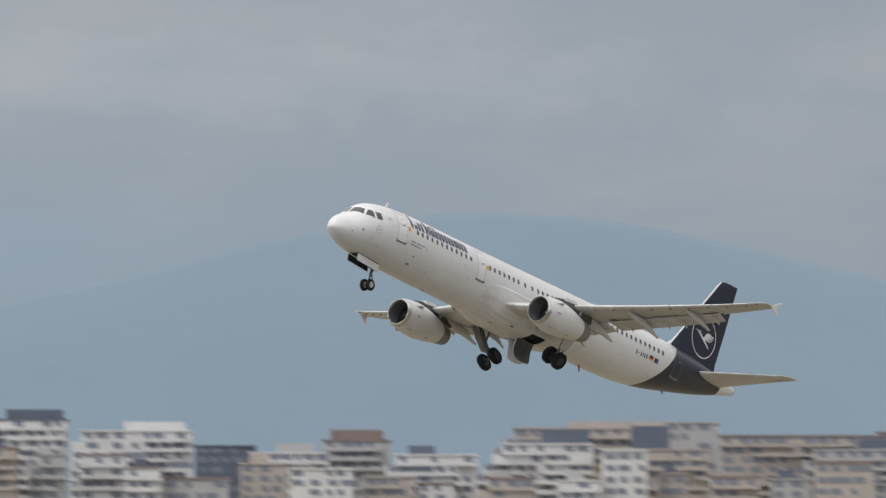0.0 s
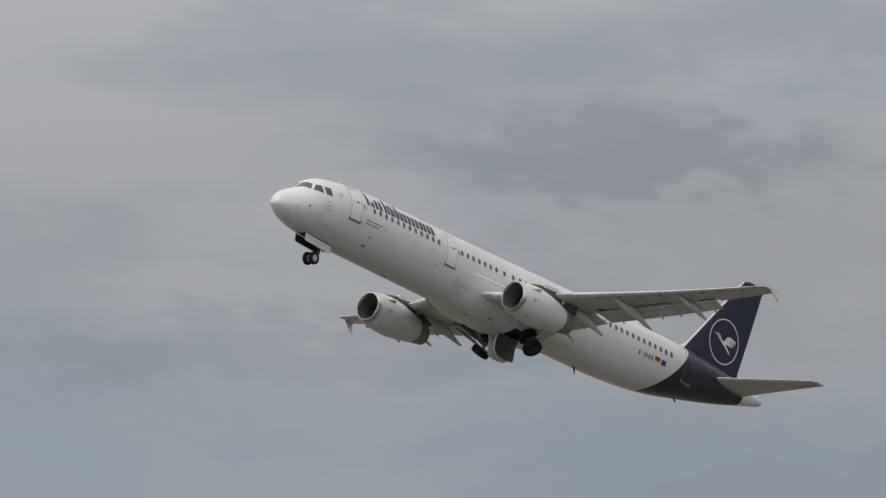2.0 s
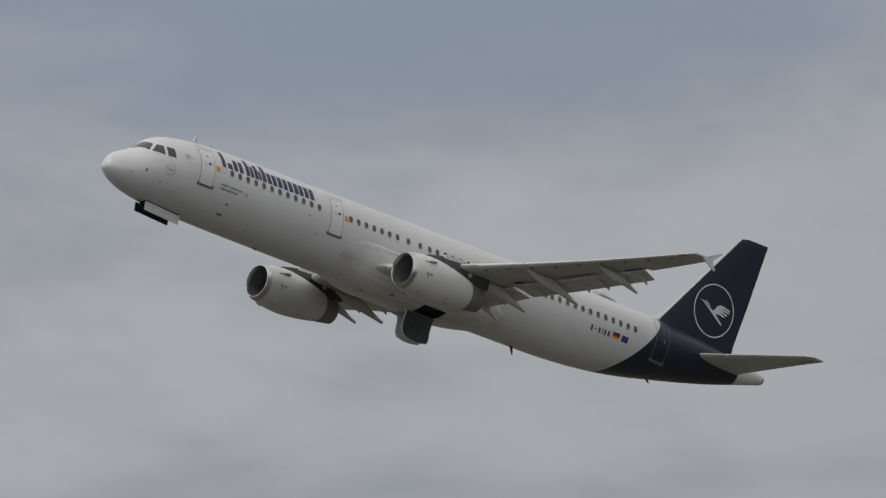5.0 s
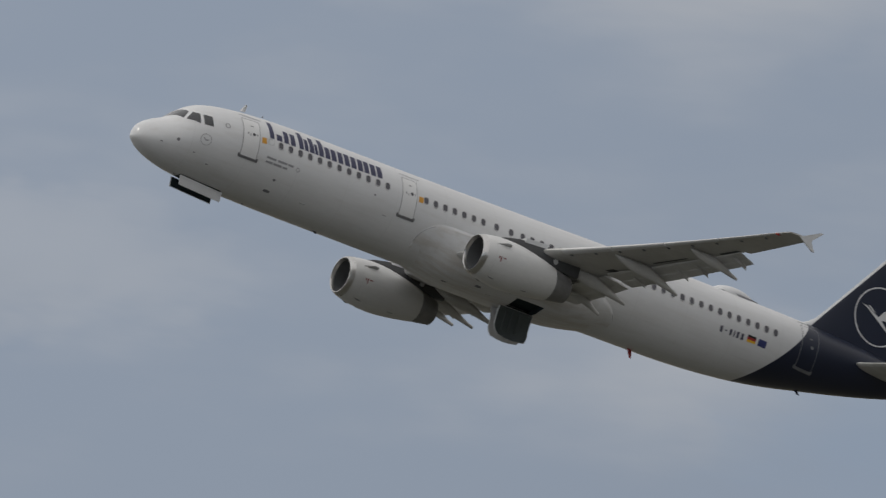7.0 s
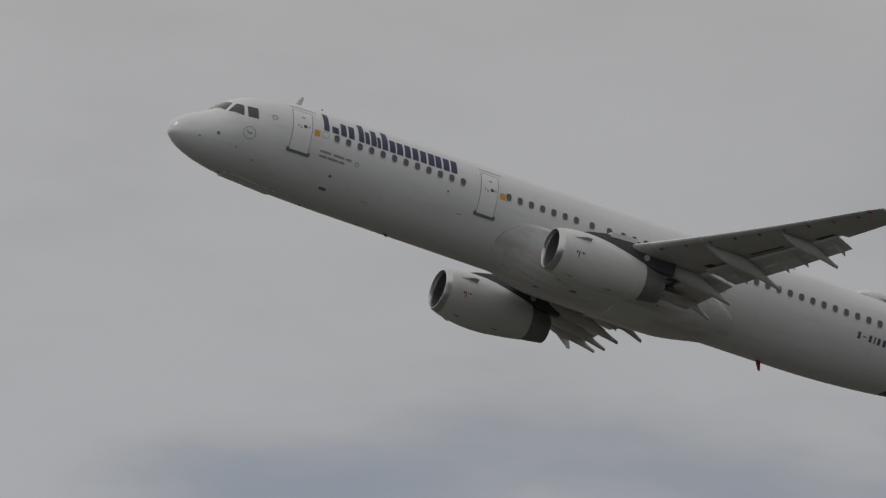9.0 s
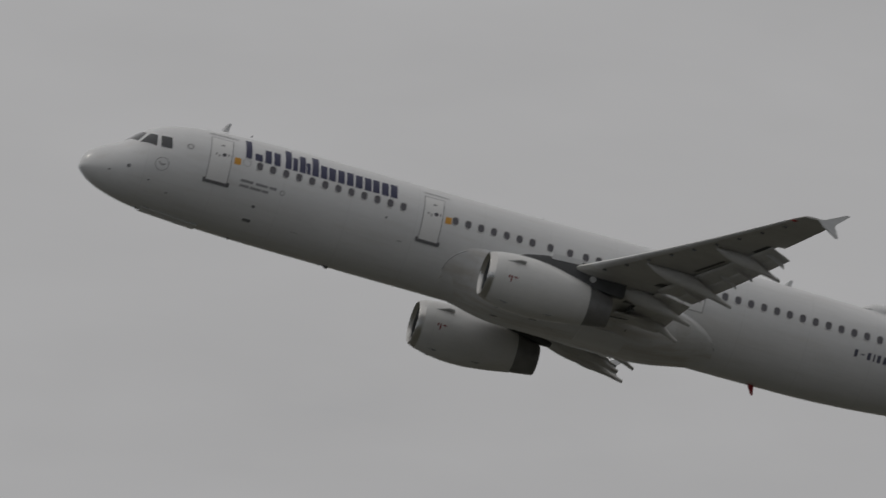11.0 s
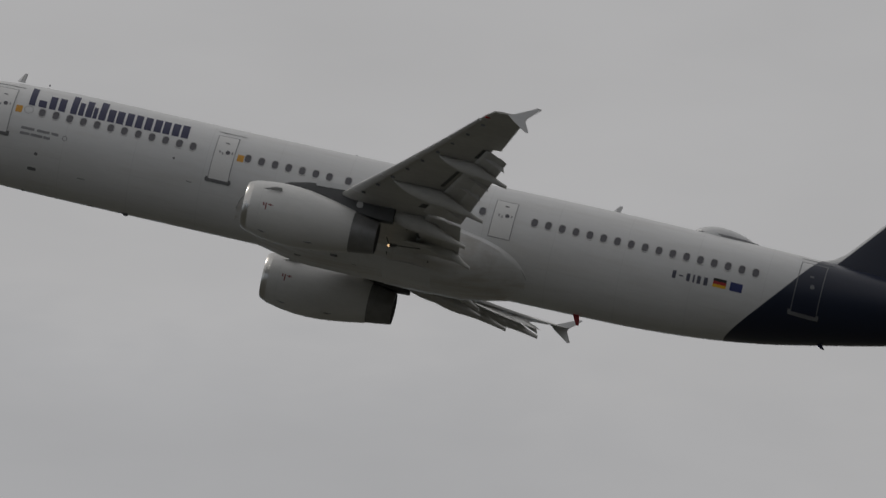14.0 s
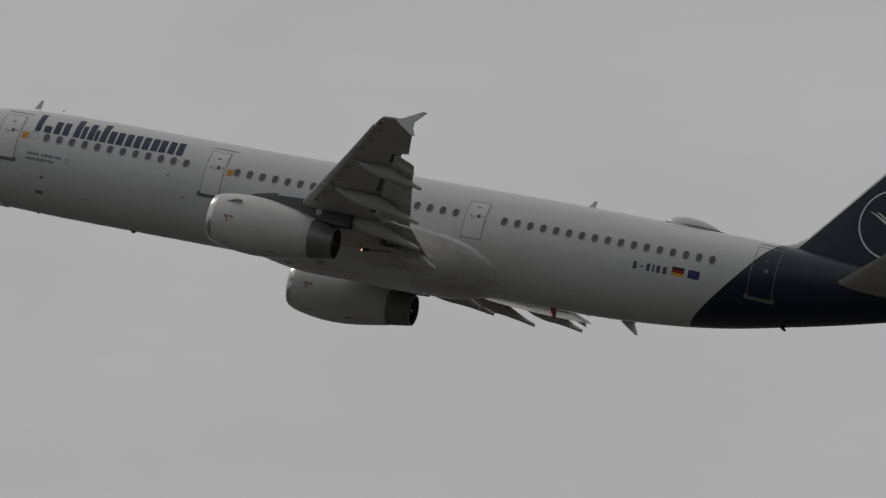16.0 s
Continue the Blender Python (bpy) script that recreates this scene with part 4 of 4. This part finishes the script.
def build_stabilizer(side):
    bm = bmesh.new()
    rings = []
    for y, x0, x1 in ((0.5, 38.75, 42.45), (1.0, 39.10, 42.50), (2.5, 40.05, 42.72), (4.5, 41.30, 43.05), (5.9, 42.20, 43.32), (6.22, 42.62, 43.38)):
        c = x1 - x0
        ring = []
        for i in range(20):
            u = 0.5 - 0.5 * math.cos(2 * math.pi * i / 20)
            h = 0.5 * (0.2969 * math.sqrt(u) - 0.126 * u - 0.3516 * u * u + 0.2843 * u**3 - 0.1015 * u**4) * c
            ring.append((x0 + u * c, side * y, 0.80 + (y - 1) * 0.112 + (h if i <= 10 else -h) - u * c * 0.02))
        rings.append(ring)
    loft(bm, rings)
    st = part("stabilizer", bm, M_WING, airliner, "grey swept horizontal stabilizer", 40)
    bm = bmesh.new()
    slab(bm, [(41.55, side * 1.3, 0.72), (41.58, side * 1.3, 0.72), (42.92, side * 5.9, 1.27), (42.89, side * 5.9, 1.27)], (0, 0, 0.02))
    part("elevator_gap", bm, M_SEAM, st, "fine dark elevator hinge line")


for side in (-1, 1):
    build_stabilizer(side)


# ---- landing gear: each leg turns about its own origin ----
def wheel(name, r, w, at, parent, lab, rim=M_RIM):
    bm = bmesh.new()
    prof = [(r * 0.52, w * 0.42), (r * 0.62, w * 0.5), (r * 0.88, w * 0.48), (r, w * 0.28), (r, -w * 0.28), (r * 0.88, -w * 0.48), (r * 0.62, -w * 0.5), (r * 0.52, -w * 0.42)]
    loft(bm, [[(at[0] + q * math.cos(2 * math.pi * i / 28), at[1] + y, at[2] + q * math.sin(2 * math.pi * i / 28)) for i in range(28)] for q, y in prof], caps=False)
    for s in (1, -1):
        a = len(bm.faces)
        loft(bm, [[(at[0] + q * math.cos(2 * math.pi * i / 28), at[1] + s * y, at[2] + q * math.sin(2 * math.pi * i / 28)) for i in range(28)] for q, y in ((r * 0.53, w * 0.43), (r * 0.45, w * 0.30), (r * 0.2, w * 0.30), (r * 0.14, w * 0.42), (0.01, w * 0.42))], caps=True, mat=1)
    return part(name, bm, [M_TYRE, rim], parent, lab, 35)


def nose_leg():
    bm = bmesh.new()
    tube(bm, (0, 0, 0.1), (0, 0, -1.15), 0.10)
    tube(bm, (0, 0, -1.1), (0, 0, -1.80), 0.065)
    tube(bm, (0, -0.30, -1.80), (0, 0.30, -1.80), 0.06)
    tube(bm, (0.08, 0, -0.9), (0.36, 0, -1.30), 0.035)
    tube(bm, (0.36, 0, -1.30), (0.05, 0, -1.72), 0.035)
    tube(bm, (0, 0.05, -0.75), (-0.75, 0.05, -0.05), 0.045)
    tube(bm, (-0.10, -0.16, -0.55), (-0.20, -0.16, -0.55), 0.09)
    tube(bm, (-0.10, 0.16, -0.55), (-0.20, 0.16, -0.55), 0.09)
    leg = part("nose_gear", bm, M_STRUT, airliner, "grey steel nose gear leg with two small wheels")
    for y in (-0.25, 0.25):
        wheel("wheel", 0.385, 0.23, (0, y, -1.80), leg, "small black tyre on a pale hub", M_HUB)
    bm = bmesh.new()
    slab(bm, [(0.16, -0.26, 0.02), (0.16, 0.26, 0.02), (0.30, 0.20, -0.62), (0.30, -0.20, -0.62)], (0.03, 0, 0))
    part("leg_door", bm, M_WHITE, leg, "small white door on the nose gear leg")
    return leg


def main_leg(side):
    """Origin at the trunnion; the wheels swing inboard."""
    bm = bmesh.new()
    tube(bm, (0, 0, 0.15), (0, 0, -1.5), 0.15)
    tube(bm, (0, 0, -1.4), (0, 0, -2.45), 0.10)
    tube(bm, (0, -0.50, -2.45), (0, 0.50, -2.45), 0.09)
    tube(bm, (0.10, 0, -1.25), (0.45, 0, -1.8), 0.05)
    tube(bm, (0.45, 0, -1.8), (0.08, 0, -2.35), 0.05)
    tube(bm, (0, 0, -1.2), (-0.2, -side * 1.1, -0.3), 0.07)
    leg = part("main_gear", bm, M_STRUT, airliner, "dark steel main gear leg with twin wheels")
    for y in (-0.46, 0.46):
        wheel("wheel", 0.585, 0.42, (0, y, -2.45), leg, "large black tyre on a grey rim")
    bm = bmesh.new()
    y = side * 0.34
    slab(bm, [(-0.55, y, 0.10), (0.55, y, 0.10), (0.50, y * 0.9, -0.9), (0.34, y * 0.8, -1.75), (-0.34, y * 0.8, -1.75), (-0.50, y * 0.9, -0.9)], (0, side * 0.04, 0))
    part("leg_door", bm, M_WING, leg, "grey fairing door on the main gear leg")
    return leg


def bay_door(side):
    """Main gear bay door; hinge on its origin's x axis, hanging down when open, bowed like the belly."""
    def skin(bm, inset, y0, thick, mat):
        rows = []
        for i in range(9):
            u = i / 8
            bow = -side * 0.13 * math.sin(math.pi * u)
            end = 0.10 * max(0, (u - 0.72) / 0.28) ** 2
            x0, x1 = -0.80 + inset + end * 2.2, 1.06 - inset - end * 1.4
            z = -1.36 * u * (1 - inset * 0.8) - inset * 0.6
            rows.append([(x0 + (x1 - x0) * v, y0 + bow, z - 0.10 * u * math.sin(math.pi * v)) for v in (0, 0.25, 0.5, 0.75, 1)])
        a = [[Vector(p) for p in r] for r in rows]
        b = [[Vector(p) + Vector((0, thick, 0)) for p in r] for r in rows]
        loft(bm, [r + [q for q in reversed(o)] for r, o in zip(a, b)], mat=mat)
    bm = bmesh.new()
    skin(bm, 0.0, 0.0, side * 0.04, 0)
    d = part("gear_door", bm, M_WHITE, airliner, "white main gear bay door, dark inside")
    bm = bmesh.new()
    skin(bm, 0.05, side * 0.042, side * 0.03, 0)
    for x in (-0.45, -0.1, 0.3):
        slab(bm, [(x, side * 0.07, -0.2), (x + 0.06, side * 0.07, -0.2), (x + 0.06, side * 0.0, -1.1), (x, side * 0.0, -1.1)], (0, side * 0.05, 0))
    part("door_lining", bm, M_BAYDOOR, d, "dark ribbed inside of the door")
    return d


def nose_door(side):
    bm = bmesh.new()
    pts = [(-1.15, 0.0), (1.15, 0.0), (1.15, -0.46), (-1.10, -0.46)]
    slab(bm, [(x, 0, z) for x, z in pts], (0, -0.03 * side, 0))
    d = part("nose_gear_door", bm, M_WHITE, airliner, "narrow white nose gear door, dark inside")
    bm = bmesh.new()
    slab(bm, [(x * 0.96, -0.03 * side, z * 0.94 - 0.01) for x, z in pts], (0, -0.02 * side, 0))
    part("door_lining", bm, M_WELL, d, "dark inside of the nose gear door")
    return d


nose_gear = nose_leg()
main_gear = {side: main_leg(side) for side in (-1, 1)}
bay_doors = {side: bay_door(side) for side in (-1, 1)}
nose_doors = {side: nose_door(side) for side in (-1, 1)}


def gear_bays():
    for side in (-1, 1):
        bm = bmesh.new()
        # Opening is shallow; the liner's near-black teal stands for the deeper bay's shade.
        rows = [[hull(s_, math.pi - side * b, 0.03) for b in [0.02 + 0.15 * i for i in range(8)]] for s_ in (20.5, 21.1, 21.8, 22.5)]
        loft(bm, rows, closed=False)
        # walls of the bay
        for x in (BAY[0] - 0.05, BAY[1] + 0.05):
            slab(bm, [(x, side * y, z) for y, z in ((0.25, -2.1), (1.9, -1.0), (1.9, -1.75), (1.5, -2.06), (0.8, -2.3), (0.25, -2.34))], (0.03, 0, 0))
        part("gear_bay", bm, M_WELL, fairing, "near-black liner in the main gear bay, shade put in its colour")
    # Near-black sheet on the belly skin paints the shaded nose bay; no cavity.
    bm = bmesh.new()
    loft(bm, [[hull(s_, math.pi + b, 0.006) for b in (-0.22, -0.11, 0, 0.11, 0.22)] for s_ in (2.75, 3.3, 3.85, 4.4, 4.95)], closed=False)
    part("gear_bay", bm, M_WELL, fuselage, "dark patch on the hull in place of the open nose gear bay")


gear_bays()


# ---- ground and town ----
def ground_recipe(obj, add, maths, mix, smooth):
    a = add("ShaderNodeTexNoise", Vector=obj, Scale=0.004, Detail=5.0)
    b = add("ShaderNodeTexNoise", Vector=obj, Scale=0.08, Detail=6.0)
    c = mix(smooth(a, 0.42, 0.58), (0.094, 0.083, 0.063, 1), (0.068, 0.067, 0.052, 1))
    c = mix(smooth(b, 0.45, 0.7, 0.0, 0.6), c, (0.115, 0.105, 0.086, 1))
    # unseen tone zones added for bounce light: pale far off, dark on this side
    across = maths("ADD", add("ShaderNodeSeparateXYZ", Vector=obj).node.outputs[1], maths("MULTIPLY", a, 120.0))
    c = mix(smooth(across, 1100.0, 1190.0), c, (0.24, 0.205, 0.14, 1))
    return mix(smooth(across, 720.0, 1080.0, 0.50, 0.0), c, (0.034, 0.037, 0.030, 1))


M_GROUND = material("grass_ground_bounce_zones", (0.2, 0.18, 0.11), 0.95, vary=0.15, scale=0.5, recipe=ground_recipe)
M_WALL_W = material("white_render_wall", (0.52, 0.52, 0.525), 0.85, vary=0.12, scale=0.2)
M_WALL_B = material("beige_render_wall", (0.36, 0.325, 0.30), 0.85, vary=0.15, scale=0.2)
M_WALL_G = material("grey_concrete_wall", (0.35, 0.35, 0.36), 0.85, vary=0.15, scale=0.2)
# Dark blue cladding, lifted paler to carry some distance haze.
M_ROOF_D = material("dark_haze_tinted_cladding", (0.085, 0.105, 0.145), 0.6, vary=0.2, scale=0.3)
M_ROOF_R = material("red_roof_tiles", (0.20, 0.155, 0.15), 0.8, vary=0.2, scale=0.5)
# Pale blue-grey in the glass colour stands for haze over dark panes.
M_WIN = material("haze_lifted_window_glass", (0.17, 0.19, 0.235), 0.2, vary=0.3)

bm = bmesh.new()
bmesh.ops.create_circle(bm, cap_ends=True, segments=96, radius=4900)
ground = part("ground", bm, M_GROUND, None)
tagged(ground, "grassy plain reaching the horizon, pale and dark zones added for bounce light", "ground", kind="structure")


def ridge_height(x):
    """One broad summit, a lower shoulder, and a little unevenness."""
    h = 50 + 37 * math.exp(-((x - 15) / 130) ** 2) + 10 * math.exp(-((x + 250) / 46) ** 2)
    return h + 0.7 * noise.noise(Vector((x * 0.035, 1.7, 0))) + 0.35 * noise.noise(Vector((x * 0.13, 4.2, 0)))


def mountain():
    """The far ridge: a front slope with spurs, a crest and a back slope."""
    bm = bmesh.new()
    xs = [-640 + 8 * i for i in range(161)]
    rows = []
    for y, k in ((4640, 0.0), (4680, 0.30), (4720, 0.58), (4760, 0.82), (4790, 0.97), (4800, 1.0), (4812, 0.95), (4850, 0.0)):
        row = []
        for x in xs:
            z = ridge_height(x) * k + (6 * noise.noise(Vector((x * 0.03, y * 0.02, 0))) * k * (1 - k))
            row.append(bm.verts.new((x, y, z)))
        rows.append(row)
    for a, b in zip(rows, rows[1:]):
        for i in range(len(xs) - 1):
            bm.faces.new((a[i], a[i + 1], b[i + 1], b[i]))
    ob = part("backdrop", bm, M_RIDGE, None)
    tagged(ob, "mountain ridge behind the town, glowing pale blue in place of haze", "mountain", kind="structure")


# Bluish emission puts the distance haze on the ridge; its base is near black.
M_RIDGE = material("slope_haze_glow", (0.010, 0.014, 0.016), 0.95, vary=0.2, scale=0.02, emit=((0.62, 0.845, 1.06), 0.284))
mountain()


def box(bm, x0, x1, y0, y1, z0, z1, mat=0):
    slab(bm, [(x0, y0, z0), (x1, y0, z0), (x1, y1, z0), (x0, y1, z0)], (0, 0, z1 - z0), mat)


def make_window_mesh():
    bm = bmesh.new()
    box(bm, -1.0, 1.0, -0.12, 0.0, -0.75, 0.75)
    me = bpy.data.meshes.new("window")
    bm.to_mesh(me)
    bm.free()
    me.materials.append(M_WIN)
    return me


WINDOW_MESH = make_window_mesh()
rng = random.Random(5)


def apartment(x0, x1, y, top, wall, steps=0, house=None, label="", bands=True, storey=2.6, roof_house=None, roof_mat=None):
    """An apartment block: stepped floors with balcony slabs and separate windows."""
    b = new("apartment_building")
    b.location = ((x0 + x1) / 2, y, 0)
    tagged(b, label, "building", "town apartment blocks")
    top -= 2.3
    w = (x1 - x0) / 2
    n = int(top / storey)
    body = bmesh.new()
    outline = [(-w, 0.0), (w, 0.0), (w, top), (-w + max(0, steps - 1) * 2.6, top)]
    for k in range(max(0, steps - 1), 0, -1):
        z = top - (steps - k) * storey
        outline += [(-w + k * 2.6, z), (-w + (k - 1) * 2.6, z)]
    front, back = ([body.verts.new((x, y2, z)) for x, z in outline] for y2 in (-9, 9))
    body.faces.new(front)
    body.faces.new(back[::-1])
    for i in range(len(outline)):
        j = (i + 1) % len(outline)
        body.faces.new((front[j], front[i], back[i], back[j]))
    part("wall", body, wall, b)
    r = bmesh.new()
    inset = steps * 2.6
    box(r, -w + max(0, inset - 2.6) - 0.3, w + 0.3, -9.4, 9.4, top, top + 0.5)
    part("roof", r, roof_mat or wall, b)
    if roof_house:
        r = bmesh.new()
        a0, a1, h, m = roof_house
        box(r, a0 - (x0 + x1) / 2, a1 - (x0 + x1) / 2, -5, 5, top + 0.5, top + 0.5 + h)
        part("roof_house", r, m, b)
    for k in range(n):
        inset = max(0, k - (n - steps)) * 2.6 if steps else 0
        z = top - (n - k) * storey
        if z < 1:
            continue
        if bands:
            a = -w + inset - 0.2
            while a < w:
                b2 = min(w + 0.2, a + rng.uniform(6, 22))
                if rng.random() < 0.82 and b2 - a > 2:
                    s = bmesh.new()
                    box(s, a, b2 - 0.3, -9.0 - rng.choice((1.1, 1.6, 2.2)), -9.0, z - 0.1, z + rng.choice((0.8, 0.95, 1.1)))
                    part("balcony", s, wall, b)
                a = b2 + rng.choice((0.0, 0.0, 2.5, 4.5))
        x = -w + inset + 2.0
        while x < w - 1.4:
            if rng.random() < 0.86:
                o = new("window", WINDOW_MESH)
                o.parent = b
                o.matrix_basis = Matrix.Translation((x, -9.003, z + 1.70)) @ Matrix.Diagonal((rng.choice((0.8, 1.2, 1.5)), 1, 1, 1))
            x += rng.choice((3.0, 3.6, 4.6))
    return b


L = "white stepped apartment block with long balconies"
apartment(-216, -190.5, 4500, 45.2, M_WALL_G, 1, label="tall grey apartment block with balconies")
apartment(-245, -182, 4560, 26.5, M_WALL_G, 0, label="grey apartment block with balconies")
apartment(-178, -100, 4500, 29.0, M_WALL_W, 6, label=L, roof_house=(-116, -101, 2.4, M_ROOF_D), roof_mat=M_ROOF_D)
apartment(-98, -66, 4470, 25.8, M_WALL_W, 2, label=L, roof_house=(-84, -68, 2.2, M_WALL_W))
apartment(-66, -50, 4520, 22.0, M_ROOF_D, 0, label="low block with dark blue cladding", bands=False)
apartment(-51, -30, 4480, 20.0, M_WALL_W, 1, label=L, roof_house=(-44, -34, 2.4, M_WALL_G))
apartment(-32, -14, 4540, 23.6, M_WALL_G, 0, label="grey block with a red tiled roof", roof_house=(-30, -16, 2.6, M_ROOF_R), roof_mat=M_ROOF_R)
apartment(-15, 9, 4460, 19.5, M_WALL_W, 2, label=L, roof_house=(-9, -2, 2.2, M_ROOF_D))
apartment(8, 40, 4500, 22.5, M_WALL_W, 4, label=L, roof_house=(26, 39, 3.6, M_ROOF_D))
apartment(14, 62, 4570, 27.0, M_WALL_B, 3, label="beige stepped apartment block", roof_house=(34, 60, 1.6, M_WALL_B))
apartment(42, 70, 4480, 21.0, M_WALL_B, 0, label="beige block with shaded openings", roof_house=(50, 60, 6.0, M_ROOF_D))
apartment(60, 74, 4550, 28.5, M_WALL_G, 0, label="plain grey concrete tower block", bands=False)
apartment(74, 118, 4520, 24.8, M_WALL_B, 0, label="beige block with a tiled roof", roof_mat=M_ROOF_R)
apartment(96, 150, 4490, 21.0, M_WALL_G, 2, label="grey apartment block with balconies", roof_house=(110, 120, 2.4, M_ROOF_D))
apartment(118, 190, 4590, 26.0, M_WALL_B, 0, label="beige apartment block with balconies", roof_mat=M_ROOF_R)


# a jumble of lower blocks in front of the large ones
LOW = (("white", M_WALL_W), ("beige", M_WALL_B), ("grey", M_WALL_G), ("white", M_WALL_W))
x = -236.0
while x < 176:
    wide = rng.uniform(7, 17)
    tone, wall = LOW[rng.randrange(4)] if x < 45 else LOW[1 + rng.randrange(2)]
    flat = rng.random() < 0.55
    hat = rng.choice((None, (x + wide * 0.2, x + wide * 0.6, rng.uniform(1.5, 2.6), rng.choice((M_ROOF_D, wall, M_WALL_G)))))
    apartment(x, x + wide, rng.uniform(4395, 4440), rng.uniform(11.5, 21.5), wall, rng.choice((0, 0, 1, 2)), label="low " + tone + (" rendered block with a flat roof" if flat else " rendered block with a tiled roof"),
              bands=rng.random() < 0.6, storey=rng.uniform(2.5, 3.1), roof_house=hat, roof_mat=None if flat else M_ROOF_R)
    x += wide + rng.choice((0.6, 1.0, 3.0, 6.0))

# ---- movement ----
FLIGHT_ROWS = [
    (0.00, -7.08, 1092.55, 24.51, -0.603, 16.147, 52.392),
    (0.50, -28.18, 1066.17, 31.00, -0.279, 16.346, 52.551),
    (1.00, -49.57, 1039.98, 37.54, -0.729, 16.509, 52.628),
    (1.50, -70.93, 1013.98, 44.05, -1.574, 16.628, 52.764),
    (2.00, -92.21, 986.79, 50.37, -1.787, 16.497, 52.696),
    (2.50, -112.04, 959.28, 56.04, -1.066, 15.893, 53.135),
    (3.00, -132.28, 930.29, 61.30, 0.427, 15.119, 53.407),
    (3.50, -152.40, 901.80, 66.19, 1.764, 14.223, 53.753),
    (4.00, -173.01, 873.13, 70.96, 1.533, 13.614, 53.914),
    (4.20, -181.41, 861.69, 72.92, 1.185, 13.553, 53.955),
    (4.70, -202.46, 833.12, 77.96, 0.688, 13.605, 53.968),
    (5.20, -223.64, 804.37, 83.10, 0.455, 13.797, 53.953),
    (5.70, -244.99, 775.20, 88.32, 0.374, 14.063, 53.967),
    (6.30, -270.87, 739.44, 94.64, 0.329, 14.391, 54.090),
    (6.50, -279.60, 727.15, 96.74, 0.278, 14.472, 54.195),
    (7.00, -301.59, 695.51, 102.13, 0.681, 14.604, 54.480),
    (7.50, -322.90, 664.51, 107.59, 0.752, 14.680, 54.939),
    (8.00, -343.64, 633.24, 112.98, 0.387, 14.710, 55.443),
    (8.50, -363.22, 602.64, 118.10, 0.257, 14.482, 56.006),
    (8.70, -370.93, 590.48, 120.03, 0.086, 14.376, 56.289),
    (9.20, -390.35, 559.59, 124.67, -0.204, 14.022, 56.878),
    (9.70, -409.89, 528.36, 129.16, -0.242, 13.639, 57.401),
    (10.20, -429.47, 496.91, 133.54, 0.088, 13.289, 57.908),
    (10.80, -452.95, 459.06, 138.70, 1.065, 12.985, 58.560),
    (11.00, -460.74, 446.47, 140.41, 1.641, 12.951, 58.816),
    (11.50, -480.10, 414.54, 144.65, 3.179, 13.131, 59.498),
    (12.00, -498.41, 381.67, 148.82, 4.265, 13.506, 59.982),
    (12.50, -515.75, 349.66, 153.27, 3.942, 13.716, 60.478),
    (13.00, -532.22, 317.63, 157.73, 1.941, 13.880, 60.507),
    (13.50, -548.21, 287.04, 162.08, 0.486, 13.924, 60.600),
    (14.00, -563.79, 258.27, 166.01, 0.488, 13.859, 60.518),
    (14.50, -578.50, 230.42, 169.61, 1.072, 13.887, 60.466),
    (15.00, -594.08, 203.81, 173.91, 1.307, 13.962, 60.193),
    (15.50, -609.06, 178.39, 178.03, 1.419, 14.077, 59.911),
    (16.00, -624.42, 153.40, 182.28, 1.270, 14.347, 59.474),
]


def motions():
    walk(airliner, [(t, pose(*p)) for t, *p in FLIGHT_ROWS])
    # nose leg swings forward, main legs inboard, then the doors shut
    walk(nose_gear, [(t, pose(5.07, 0, -1.75, 0, a, 0)) for t, a in ((0, 12), (0.75, 22), (1.5, 32.5), (2.5, 47), (3.5, 63), (4.5, 78), (5.5, 92), (6.2, 96), (16, 96))])
    for side in (-1, 1):
        walk(main_gear[side], [(t, pose(21.84, side * 3.8, -1.22, -side * a, 0, 0)) for t, a in ((0, 27.5), (0.75, 36.5), (1.5, 46.5), (2.5, 65.5), (3.5, 85), (4.2, 94), (4.8, 97), (16, 97))])
        walk(bay_doors[side], [(t, pose(21.27, side * 0.36, z, side * a, 0, 0)) for t, a, z in ((0, -3, -2.33), (7.1, -3, -2.33), (7.5, 15, -2.33), (8.0, 58, -2.345), (8.4, 86, -2.36), (8.7, 100, -2.372), (8.9, 107, -2.382), (16, 107, -2.382))])
        near = side < 0
        walk(nose_doors[side], [(t, pose(3.85, side * 0.43, z, -side * a, 3.2, 0)) for t, a, z in (
            (0, 0, -2.02), (7.2, 0, -2.02), (7.6, 25 if near else 17, -2.015), (8.0, 70 if near else 54, -1.995), (8.4, 84 if near else 80, -1.998), (8.55, 85, -1.996), (16, 85, -1.996))])


motions()
